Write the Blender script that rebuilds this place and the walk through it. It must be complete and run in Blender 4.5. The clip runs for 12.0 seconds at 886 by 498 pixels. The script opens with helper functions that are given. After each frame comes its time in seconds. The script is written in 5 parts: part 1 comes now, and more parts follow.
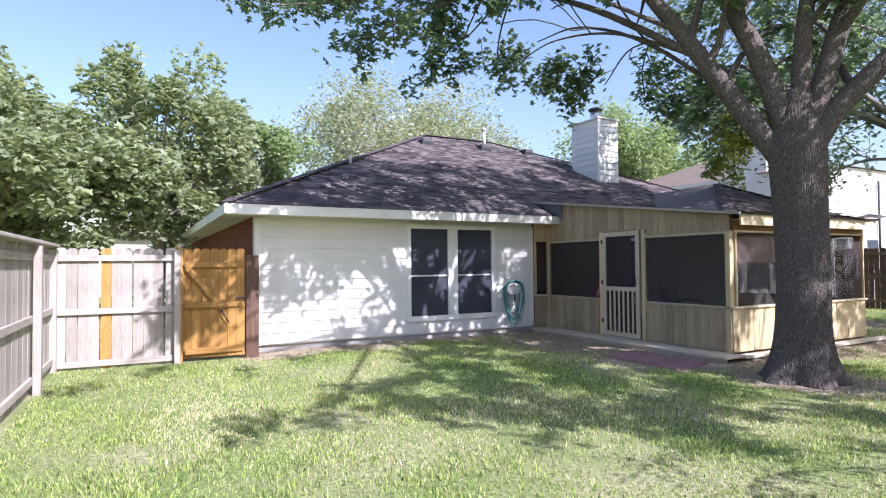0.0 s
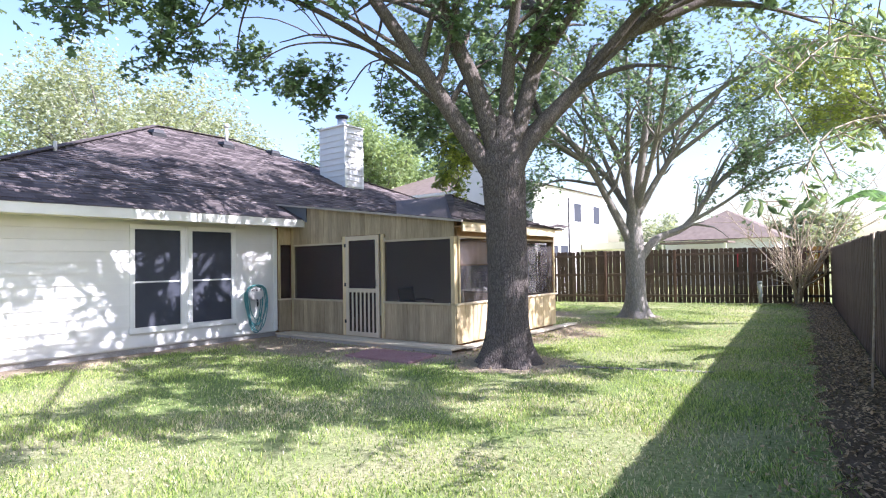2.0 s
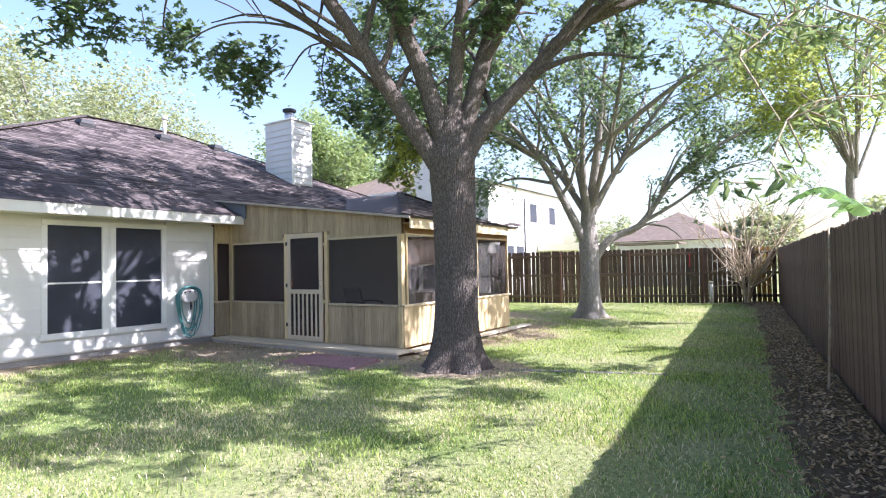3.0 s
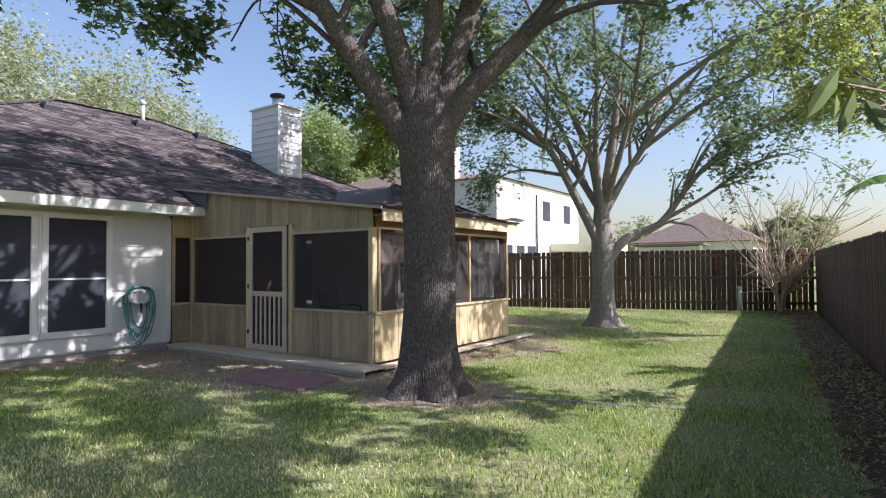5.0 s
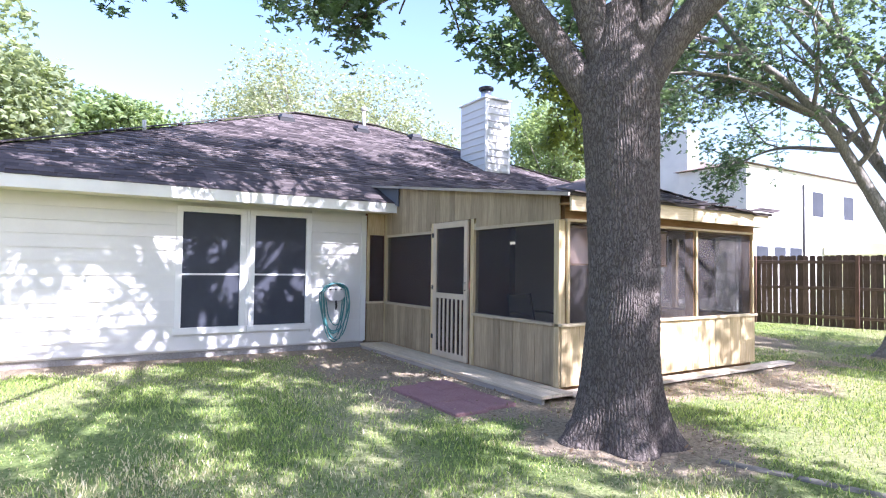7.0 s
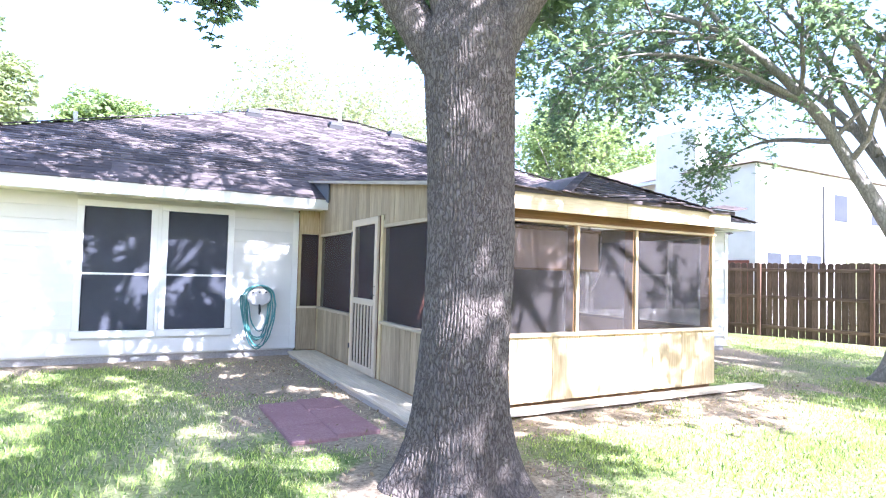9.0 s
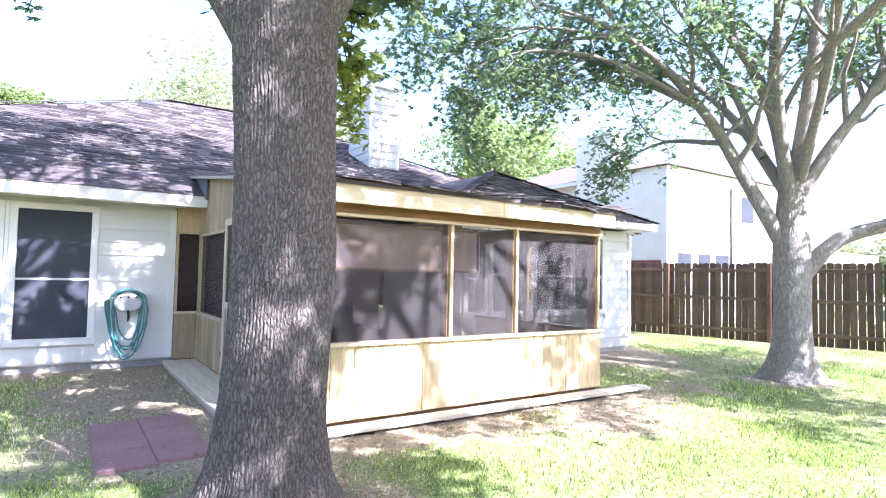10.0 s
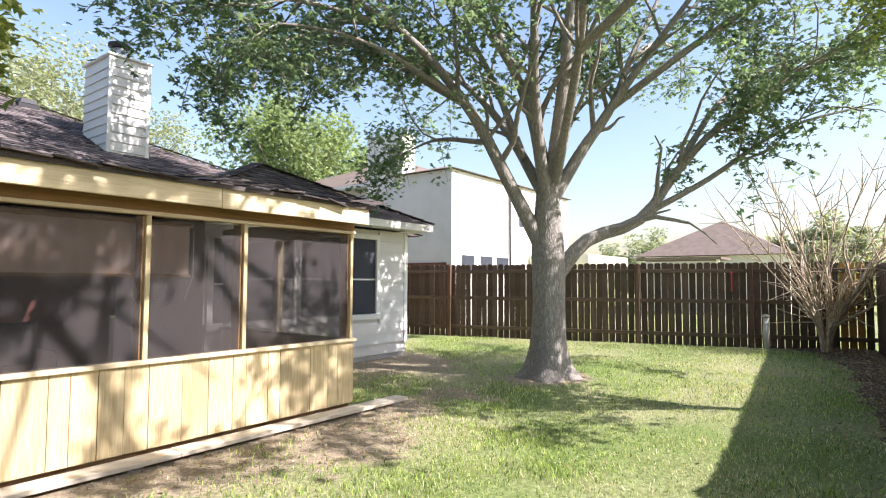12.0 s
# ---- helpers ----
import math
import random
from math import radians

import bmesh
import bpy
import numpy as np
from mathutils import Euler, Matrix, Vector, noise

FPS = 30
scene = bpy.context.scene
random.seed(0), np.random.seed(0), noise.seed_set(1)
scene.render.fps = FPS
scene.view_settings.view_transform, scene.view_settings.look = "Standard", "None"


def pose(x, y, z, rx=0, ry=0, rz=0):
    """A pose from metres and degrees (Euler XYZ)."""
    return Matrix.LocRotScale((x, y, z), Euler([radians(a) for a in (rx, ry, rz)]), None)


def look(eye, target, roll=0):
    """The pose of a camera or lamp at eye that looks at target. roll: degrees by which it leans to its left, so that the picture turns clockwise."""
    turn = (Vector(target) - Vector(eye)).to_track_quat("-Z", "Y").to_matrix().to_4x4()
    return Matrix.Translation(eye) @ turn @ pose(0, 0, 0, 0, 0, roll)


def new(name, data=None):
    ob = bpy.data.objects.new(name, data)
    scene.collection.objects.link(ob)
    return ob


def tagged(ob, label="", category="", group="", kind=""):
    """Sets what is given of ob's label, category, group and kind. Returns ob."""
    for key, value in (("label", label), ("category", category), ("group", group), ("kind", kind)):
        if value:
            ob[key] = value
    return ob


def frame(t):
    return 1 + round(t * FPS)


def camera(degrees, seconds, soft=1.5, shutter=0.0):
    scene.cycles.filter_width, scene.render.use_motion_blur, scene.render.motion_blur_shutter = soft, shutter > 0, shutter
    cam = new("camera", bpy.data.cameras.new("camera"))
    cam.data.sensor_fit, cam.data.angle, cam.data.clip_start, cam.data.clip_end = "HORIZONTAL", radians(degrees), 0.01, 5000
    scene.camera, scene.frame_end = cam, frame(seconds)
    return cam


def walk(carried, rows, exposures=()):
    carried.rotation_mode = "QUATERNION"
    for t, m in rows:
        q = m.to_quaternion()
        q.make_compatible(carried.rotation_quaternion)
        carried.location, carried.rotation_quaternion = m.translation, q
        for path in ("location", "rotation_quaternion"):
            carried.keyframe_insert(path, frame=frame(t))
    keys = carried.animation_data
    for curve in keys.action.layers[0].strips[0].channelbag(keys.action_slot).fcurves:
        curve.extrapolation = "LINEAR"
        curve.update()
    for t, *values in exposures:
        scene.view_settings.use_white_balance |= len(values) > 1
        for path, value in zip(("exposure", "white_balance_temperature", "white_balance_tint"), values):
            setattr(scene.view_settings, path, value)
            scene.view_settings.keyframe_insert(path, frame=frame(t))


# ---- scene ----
cam = camera(76.1, 12.0, 1.15)
PATH = [
    (0, (0.575, 0.026, 1.531), (1.521, 1.787, 1.583), -0.5),
    (1, (0.52, 0.016, 1.568), (1.891, 1.47, 1.614), -0.8),
    (1.5, (0.543, -0.055, 1.536), (2.05, 1.258, 1.587), -1.0),
    (2, (0.633, -0.155, 1.517), (2.229, 1.05, 1.571), -1.0),
    (2.5, (0.849, -0.082, 1.501), (2.497, 1.049, 1.553), -1.0),
    (3, (1.187, 0.003, 1.458), (2.865, 1.089, 1.517), -1.1),
    (5, (2.781, 0.372, 1.455), (4.422, 1.513, 1.515), -0.4),
    (5.5, (3.217, 0.587, 1.408), (4.73, 1.892, 1.48), -0.1),
    (6, (3.501, 0.7, 1.406), (4.855, 2.17, 1.483), 0.3),
    (6.5, (3.803, 0.849, 1.421), (4.977, 2.466, 1.499), 1.0),
    (6.7, (3.965, 0.924, 1.426), (5.082, 2.582, 1.498), 0.8),
    (8.5, (5.605, 0.98, 1.493), (6.549, 2.742, 1.56), 1.4),
    (9, (6.094, 0.905, 1.431), (7.041, 2.665, 1.514), 1.5),
    (9.5, (6.536, 0.891, 1.444), (7.54, 2.619, 1.525), 1.6),
    (10, (6.983, 0.844, 1.465), (8.1, 2.501, 1.555), 1.2),
    (10.5, (7.354, 0.83, 1.425), (8.637, 2.361, 1.532), 0.9),
    (11, (7.714, 0.912, 1.435), (9.133, 2.317, 1.546), 0.6),
    (11.5, (7.914, 0.966, 1.473), (9.457, 2.233, 1.579), 0.3),
    (12, (8.14, 1.015, 1.457), (9.736, 2.215, 1.571), 0.2),
]
EXPOSURES = [(0.0, 0.98, 5650, 26), (1.0, 1.17, 5650, 26), (2.0, 1.47, 5680, 25), (3.0, 1.48, 5780, 24), (5.0, 0.6, 5900, 23), (5.5, 0.8, 5850, 25), (6.5, 1.42, 5650, 29),
             (8.5, 2.45, 5400, 25), (9.0, 2.55, 5400, 25), (10.0, 2.35, 5450, 26), (10.5, 2.0, 5500, 25), (11.5, 1.4, 5950, 21), (12.0, 1.2, 6250, 20)]
walk(cam, [(t, look(eye, target, roll)) for t, eye, target, roll in PATH], EXPOSURES)

# ---- world and sun ----
SUN_EL = radians(42)
SUN_TO = Vector((0.313, -0.95, 0)).normalized() * math.cos(SUN_EL) + Vector((0, 0, math.sin(SUN_EL)))
world = bpy.data.worlds.new("sky")
scene.world = world
world.use_nodes = True
sky = world.node_tree.nodes.new("ShaderNodeTexSky")
sky.sky_type = "NISHITA"
sky.sun_disc = False
sky.sun_elevation = SUN_EL
sky.sun_rotation = math.atan2(SUN_TO.x, SUN_TO.y)
sky.air_density, sky.dust_density, sky.ozone_density = 1.4, 1.8, 1.6
back = world.node_tree.nodes["Background"]
back.inputs[1].default_value = 0.113
world.node_tree.links.new(sky.outputs[0], back.inputs[0])
sun = new("sun", bpy.data.lights.new("sun", "SUN"))
sun.data.energy, sun.data.angle, sun.data.color = 5.0, radians(0.53), (1.0, 0.96, 0.9)
sun.matrix_world = look((20, -24, 20), Vector((20, -24, 20)) - SUN_TO)


# ---- materials ----
def base_mat(name, rough=0.8, metal=0.0, spec=0.3):
    m = bpy.data.materials.new(name)
    m.use_nodes = True
    nt = m.node_tree
    b = nt.nodes["Principled BSDF"]
    b.inputs["Roughness"].default_value = rough
    b.inputs["Metallic"].default_value = metal
    b.inputs["Specular IOR Level"].default_value = spec
    return m, nt, b


def ramp(nt, fac, stops):
    r = nt.nodes.new("ShaderNodeValToRGB")
    while len(r.color_ramp.elements) < len(stops):
        r.color_ramp.elements.new(0.5)
    for e, (p, c) in zip(r.color_ramp.elements, stops):
        e.position, e.color = p, (*c, 1)
    nt.links.new(fac, r.inputs[0])
    return r.outputs[0]


def noise_tex(nt, scale, detail=4.0, stretch=(1, 1, 1), rough=0.55):
    tc = nt.nodes.new("ShaderNodeTexCoord")
    mp = nt.nodes.new("ShaderNodeMapping")
    mp.inputs["Scale"].default_value = stretch
    n = nt.nodes.new("ShaderNodeTexNoise")
    n.inputs["Scale"].default_value, n.inputs["Detail"].default_value = scale, detail
    n.inputs["Roughness"].default_value = rough
    nt.links.new(tc.outputs["Object"], mp.inputs[0])
    nt.links.new(mp.outputs[0], n.inputs[0])
    return n.outputs["Fac"]


def mix(nt, a, b, fac, mode="MIX"):
    m = nt.nodes.new("ShaderNodeMix")
    m.data_type, m.blend_type = "RGBA", mode
    for sock, v in ((m.inputs[0], fac), (m.inputs[6], a), (m.inputs[7], b)):
        if isinstance(v, (int, float)):
            sock.default_value = v
        elif isinstance(v, tuple):
            sock.default_value = (*v, 1)
        else:
            nt.links.new(v, sock)
    return m.outputs[2]


def bump(nt, b, height, strength=0.4, dist=0.01):
    n = nt.nodes.new("ShaderNodeBump")
    n.inputs["Strength"].default_value, n.inputs["Distance"].default_value = strength, dist
    nt.links.new(height, n.inputs["Height"])
    nt.links.new(n.outputs[0], b.inputs["Normal"])


def shift(nt, col, source, amount):
    """Vary a colour's lightness from piece to piece."""
    hsv = nt.nodes.new("ShaderNodeHueSaturation")
    mr = nt.nodes.new("ShaderNodeMapRange")
    mr.inputs["To Min"].default_value, mr.inputs["To Max"].default_value = 1 - amount, 1 + amount
    nt.links.new(source, mr.inputs[0])
    nt.links.new(mr.outputs[0], hsv.inputs["Value"])
    nt.links.new(col, hsv.inputs["Color"])
    return hsv.outputs[0]


def obj_random(nt):
    return nt.nodes.new("ShaderNodeObjectInfo").outputs["Random"]


def island_random(nt):
    return nt.nodes.new("ShaderNodeNewGeometry").outputs["Random Per Island"]


def wood(name, dark, light, grain="z", var=0.18, rough=0.8, fine=1.0, stain=None):
    m, nt, b = base_mat(name, rough)
    st = {"z": (14, 14, 0.9), "x": (0.9, 14, 14), "y": (14, 0.9, 14)}[grain]
    g = noise_tex(nt, 4 * fine, 6, st, 0.65)
    col = ramp(nt, g, [(0.3, dark), (0.7, light)])
    big = noise_tex(nt, 1.3, 3)
    col = mix(nt, col, tuple(0.55 * c for c in (stain or dark)), ramp(nt, big, [(0.55, (0, 0, 0)), (0.8, (0.5, 0.5, 0.5))]))
    col = shift(nt, col, obj_random(nt), var)
    nt.links.new(col, b.inputs["Base Color"])
    bump(nt, b, g, 0.5, 0.004)
    return m


def paint(name, col, rough=0.6, dirt=0.12, scale=2.0, grain=60.0):
    m, nt, b = base_mat(name, rough)
    n = noise_tex(nt, scale, 5)
    c = ramp(nt, n, [(0.3, tuple(x * (1 - dirt) for x in col)), (0.6, col)])
    f = noise_tex(nt, grain, 3)
    c = mix(nt, c, tuple(x * 0.9 for x in col), ramp(nt, f, [(0.5, (0, 0, 0)), (0.9, (0.5, 0.5, 0.5))]))
    c = shift(nt, c, obj_random(nt), 0.025)
    nt.links.new(c, b.inputs["Base Color"])
    bump(nt, b, f, 0.15, 0.002)
    return m


def leaf_mat(name, a, b_, trans=0.4, gloss=0.35):
    m, nt, b = base_mat(name, 0.42, 0, gloss)
    col = ramp(nt, island_random(nt), [(0.0, a), (0.75, b_), (1.0, tuple(min(1, 1.35 * x) for x in b_))])
    nt.links.new(col, b.inputs["Base Color"])
    t = nt.nodes.new("ShaderNodeBsdfTranslucent")
    tcol = mix(nt, col, (1.0, 1.0, 0.35), 1.0, "MULTIPLY")
    br = nt.nodes.new("ShaderNodeBrightContrast")
    br.inputs["Bright"].default_value = 0.1
    nt.links.new(tcol, br.inputs[0])
    nt.links.new(br.outputs[0], t.inputs[0])
    ms = nt.nodes.new("ShaderNodeMixShader")
    ms.inputs[0].default_value = trans
    nt.links.new(b.outputs[0], ms.inputs[1])
    nt.links.new(t.outputs[0], ms.inputs[2])
    nt.links.new(ms.outputs[0], nt.nodes["Material Output"].inputs[0])
    return m


def bark_mat(name, dark, light, strength=0.8, furrow=16.0):
    m, nt, b = base_mat(name, 0.95, 0, 0.15)
    tc = nt.nodes.new("ShaderNodeTexCoord")
    wav = nt.nodes.new("ShaderNodeTexNoise")
    wav.inputs["Scale"].default_value, wav.inputs["Detail"].default_value = 9.0, 3.0
    nt.links.new(tc.outputs["Object"], wav.inputs[0])
    add = nt.nodes.new("ShaderNodeVectorMath")
    add.operation = "MULTIPLY_ADD"
    add.inputs[1].default_value = (0.09, 0.09, 0.09)
    nt.links.new(wav.outputs["Color"], add.inputs[0])
    nt.links.new(tc.outputs["Object"], add.inputs[2])
    mp = nt.nodes.new("ShaderNodeMapping")
    mp.inputs["Scale"].default_value = (1, 1, 0.24)
    nt.links.new(add.outputs[0], mp.inputs[0])
    vor = nt.nodes.new("ShaderNodeTexVoronoi")
    vor.feature = "DISTANCE_TO_EDGE"
    vor.inputs["Scale"].default_value = furrow
    nt.links.new(mp.outputs[0], vor.inputs[0])
    g = noise_tex(nt, furrow * 0.8, 5, (1, 1, 0.35), 0.65)
    f = noise_tex(nt, 120, 4, (1, 1, 0.6))
    col = ramp(nt, g, [(0.34, tuple(0.5 * (p + q) for p, q in zip(dark, light))), (0.6, light)])
    col = mix(nt, dark, col, ramp(nt, vor.outputs["Distance"], [(0.03, (0, 0, 0)), (0.2, (1, 1, 1))]))
    col = mix(nt, col, tuple(1.25 * c for c in light), ramp(nt, f, [(0.5, (0, 0, 0)), (0.75, (0.5, 0.5, 0.5))]))
    blotch = noise_tex(nt, 1.1, 3)
    col = mix(nt, col, tuple(0.7 * c for c in light), ramp(nt, blotch, [(0.5, (0, 0, 0)), (0.75, (0.6, 0.6, 0.6))]))
    nt.links.new(col, b.inputs["Base Color"])
    high = ramp(nt, vor.outputs["Distance"], [(0.0, (0, 0, 0)), (0.25, (1, 1, 1))])
    bump(nt, b, mix(nt, high, g, 0.35), strength, 0.02)
    return m


def screen_mat(name, col, cover):
    m, nt, b = base_mat(name, 0.7, 0, 0.3)
    w = noise_tex(nt, 3, 3)
    nt.links.new(ramp(nt, w, [(0.3, tuple(0.8 * c for c in col)), (0.7, col)]), b.inputs["Base Color"])
    t = nt.nodes.new("ShaderNodeBsdfTransparent")
    ms = nt.nodes.new("ShaderNodeMixShader")
    ms.inputs[0].default_value = cover
    nt.links.new(t.outputs[0], ms.inputs[1])
    nt.links.new(b.outputs[0], ms.inputs[2])
    nt.links.new(ms.outputs[0], nt.nodes["Material Output"].inputs[0])
    return m


def shingle_mat():
    m, nt, b = base_mat("roof_shingle", 0.95, 0, 0.15)
    col = ramp(nt, island_random(nt), [(0.0, (0.055, 0.046, 0.046)), (0.5, (0.14, 0.115, 0.111)), (1.0, (0.27, 0.225, 0.212))])
    col = shift(nt, col, obj_random(nt), 0.3)
    f = noise_tex(nt, 90, 3)
    col = mix(nt, col, (0.03, 0.027, 0.028), ramp(nt, f, [(0.45, (0, 0, 0)), (0.75, (0.7, 0.7, 0.7))]))
    big = noise_tex(nt, 0.6, 3)
    col = mix(nt, col, (0.15, 0.13, 0.12), ramp(nt, big, [(0.5, (0, 0, 0)), (0.8, (0.4, 0.4, 0.4))]))
    nt.links.new(col, b.inputs["Base Color"])
    bump(nt, b, f, 0.5, 0.004)
    return m


def ground_mat():
    m, nt, b = base_mat("lawn_soil", 0.95, 0, 0.1)
    f = noise_tex(nt, 26, 6, (1, 1, 1), 0.7)
    big = noise_tex(nt, 0.55, 4)
    green = ramp(nt, f, [(0.3, (0.07, 0.12, 0.027)), (0.7, (0.25, 0.33, 0.1))])
    straw = ramp(nt, f, [(0.3, (0.2, 0.18, 0.085)), (0.7, (0.54, 0.5, 0.31))])
    col = mix(nt, green, straw, ramp(nt, big, [(0.39, (0.12, 0.12, 0.12)), (0.63, (0.74, 0.74, 0.74))]))
    earth = ramp(nt, f, [(0.3, (0.17, 0.125, 0.08)), (0.7, (0.5, 0.42, 0.3))])
    at = nt.nodes.new("ShaderNodeAttribute")
    at.attribute_name = "bare"
    add = nt.nodes.new("ShaderNodeMath")
    add.operation = "ADD"
    nt.links.new(at.outputs["Fac"], add.inputs[0])
    nt.links.new(noise_tex(nt, 5, 4), add.inputs[1])
    col = mix(nt, col, earth, ramp(nt, add.outputs[0], [(0.7, (0, 0, 0)), (1.0, (1, 1, 1))]))
    nt.links.new(col, b.inputs["Base Color"])
    bump(nt, b, f, 0.8, 0.03)
    return m


def earth_mat(name, dark, light, scale=30.0):
    m, nt, b = base_mat(name, 0.95, 0, 0.1)
    f = noise_tex(nt, scale, 6, (1, 1, 1), 0.75)
    big = noise_tex(nt, 2.2, 4)
    col = ramp(nt, f, [(0.3, dark), (0.7, light)])
    col = mix(nt, col, dark, ramp(nt, big, [(0.45, (0, 0, 0)), (0.7, (0.6, 0.6, 0.6))]))
    nt.links.new(col, b.inputs["Base Color"])
    bump(nt, b, f, 0.9, 0.02)
    return m


def glass_mat():
    m, nt, b = base_mat("window_glass", 0.03, 0, 0.5)
    b.inputs["Base Color"].default_value = (0.9, 0.95, 0.95, 1)
    b.inputs["Transmission Weight"].default_value = 1.0
    b.inputs["IOR"].default_value = 1.45
    return m


M_SIDING = paint("white_siding_paint", (0.73, 0.715, 0.665), 0.55, 0.08)
M_TRIM = paint("white_trim_paint", (0.82, 0.81, 0.76), 0.5, 0.1)
M_CREAM = paint("cream_soffit_paint", (0.78, 0.74, 0.58), 0.6, 0.08)
M_NEIGHBOUR = paint("pale_stucco", (0.78, 0.76, 0.7), 0.8, 0.08)
M_SHINGLE = shingle_mat()
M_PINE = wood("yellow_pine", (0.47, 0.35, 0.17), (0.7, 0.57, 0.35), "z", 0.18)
M_PINE_X = wood("yellow_pine_rail", (0.56, 0.44, 0.26), (0.76, 0.65, 0.44), "x", 0.1)
# side pine copies the south pine, with shade put into its weathered tone
M_PINE_Y = wood("weathered_shade_pine_rail", (0.36, 0.29, 0.19), (0.56, 0.47, 0.33), "y", 0.1)
M_PORCH_W = wood("weathered_shade_pine_board", (0.27, 0.205, 0.12), (0.46, 0.365, 0.235), "z", 0.2)
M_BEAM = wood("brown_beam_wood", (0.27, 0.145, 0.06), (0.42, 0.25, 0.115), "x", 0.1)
M_DECK = wood("deck_wood", (0.48, 0.4, 0.28), (0.68, 0.6, 0.45), "y", 0.12)
M_DECK_X = wood("deck_edge_wood", (0.5, 0.43, 0.32), (0.7, 0.63, 0.5), "x", 0.12)
M_DOORWOOD = paint("tan_door_paint", (0.6, 0.49, 0.35), 0.6, 0.15)
M_GREY = wood("weathered_grey_wood", (0.29, 0.255, 0.22), (0.48, 0.43, 0.375), "z", 0.2)
M_GREY_X = wood("weathered_grey_rail", (0.33, 0.29, 0.25), (0.5, 0.45, 0.395), "x", 0.1)
M_GREY_Y = wood("weathered_grey_side_rail", (0.33, 0.29, 0.25), (0.5, 0.45, 0.395), "y", 0.1)
M_GATE = wood("orange_stained_wood", (0.27, 0.135, 0.03), (0.47, 0.26, 0.078), "z", 0.14)
M_GATE_X = wood("orange_stained_rail", (0.26, 0.13, 0.03), (0.44, 0.245, 0.072), "x", 0.1)
M_DARK = wood("dark_fence_wood", (0.06, 0.04, 0.03), (0.15, 0.1, 0.075), "z", 0.3)
M_DARK_X = wood("dark_fence_rail", (0.08, 0.052, 0.038), (0.19, 0.13, 0.095), "x", 0.15)
M_POST = wood("reddish_fence_post", (0.08, 0.047, 0.032), (0.18, 0.105, 0.072), "z", 0.2)
M_BRICK = earth_mat("red_brick", (0.16, 0.06, 0.045), (0.3, 0.13, 0.1), 40)
M_SLAB = earth_mat("concrete", (0.3, 0.29, 0.27), (0.48, 0.46, 0.43), 35)
M_PAVER = earth_mat("red_paver", (0.29, 0.165, 0.165), (0.44, 0.275, 0.265), 50)
M_GROUND = ground_mat()
M_SOIL = earth_mat("bare_soil", (0.1, 0.07, 0.045), (0.3, 0.235, 0.165), 24)
M_MULCH = earth_mat("leaf_mulch", (0.065, 0.048, 0.034), (0.23, 0.17, 0.115), 34)
M_BARK = bark_mat("oak_bark", (0.085, 0.07, 0.06), (0.205, 0.175, 0.153), 0.6, 44)
M_BARK2 = bark_mat("grey_bark", (0.23, 0.207, 0.182), (0.37, 0.338, 0.3), 0.35, 26)
M_TWIG = bark_mat("tan_stem_bark", (0.32, 0.25, 0.17), (0.52, 0.43, 0.32), 0.15)
M_LEAF = leaf_mat("oak_leaf", (0.055, 0.11, 0.055), (0.14, 0.225, 0.095), 0.6, 0.75)
M_LEAF2 = leaf_mat("shade_tree_leaf", (0.06, 0.12, 0.07), (0.15, 0.24, 0.12), 0.6, 0.75)
M_LEAF_Y = leaf_mat("bright_yellow_green_leaf", (0.17, 0.23, 0.035), (0.33, 0.38, 0.07), 0.58)
# distance haze is put into these three pale leaf colours
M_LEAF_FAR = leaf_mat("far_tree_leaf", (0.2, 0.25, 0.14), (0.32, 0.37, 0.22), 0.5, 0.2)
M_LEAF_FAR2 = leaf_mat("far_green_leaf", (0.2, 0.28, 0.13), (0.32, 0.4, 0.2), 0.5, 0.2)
M_LEAF_HAZE = leaf_mat("hazed_olive_leaf", (0.27, 0.3, 0.21), (0.4, 0.43, 0.31), 0.45, 0.2)
M_GRASS = leaf_mat("grass_blade", (0.056, 0.14, 0.022), (0.44, 0.535, 0.16), 0.4, 0.2)
M_STRAW = leaf_mat("dry_grass_blade", (0.48, 0.42, 0.25), (0.72, 0.65, 0.45), 0.25, 0.1)
M_LITTER = leaf_mat("dry_leaf", (0.17, 0.11, 0.06), (0.47, 0.33, 0.19), 0.1, 0.3)
M_LEAF_NEAR = leaf_mat("light_green_leaf", (0.09, 0.15, 0.05), (0.2, 0.28, 0.1), 0.5)
M_BANANA = leaf_mat("banana_leaf", (0.06, 0.15, 0.03), (0.12, 0.24, 0.05), 0.5)
M_SCREEN = screen_mat("insect_screen", (0.08, 0.07, 0.067), 0.4)
M_SOLAR = screen_mat("dark_solar_screen", (0.06, 0.066, 0.084), 0.86)
M_GLASS = glass_mat()
M_SHADE = paint("peach_shade_fabric", (0.8, 0.58, 0.46), 0.9, 0.2, 4)
M_BLIND = paint("white_blind", (0.7, 0.7, 0.7), 0.5, 0.05)
M_METAL = base_mat("galvanised_metal", 0.45, 0.8)[0]
M_METAL.node_tree.nodes["Principled BSDF"].inputs["Base Color"].default_value = (0.55, 0.56, 0.58, 1)
M_BLACK = paint("black_metal", (0.03, 0.03, 0.032), 0.5, 0.2)
M_HOSE = paint("teal_hose_rubber", (0.1, 0.29, 0.29), 0.45, 0.2, 8)
M_REEL = paint("white_plastic", (0.62, 0.6, 0.58), 0.5, 0.15, 5)
M_FLASH = paint("blue_grey_flashing", (0.13, 0.145, 0.17), 0.5, 0.2)
M_EDGING = paint("mossy_concrete", (0.27, 0.25, 0.21), 0.9, 0.5, 9)
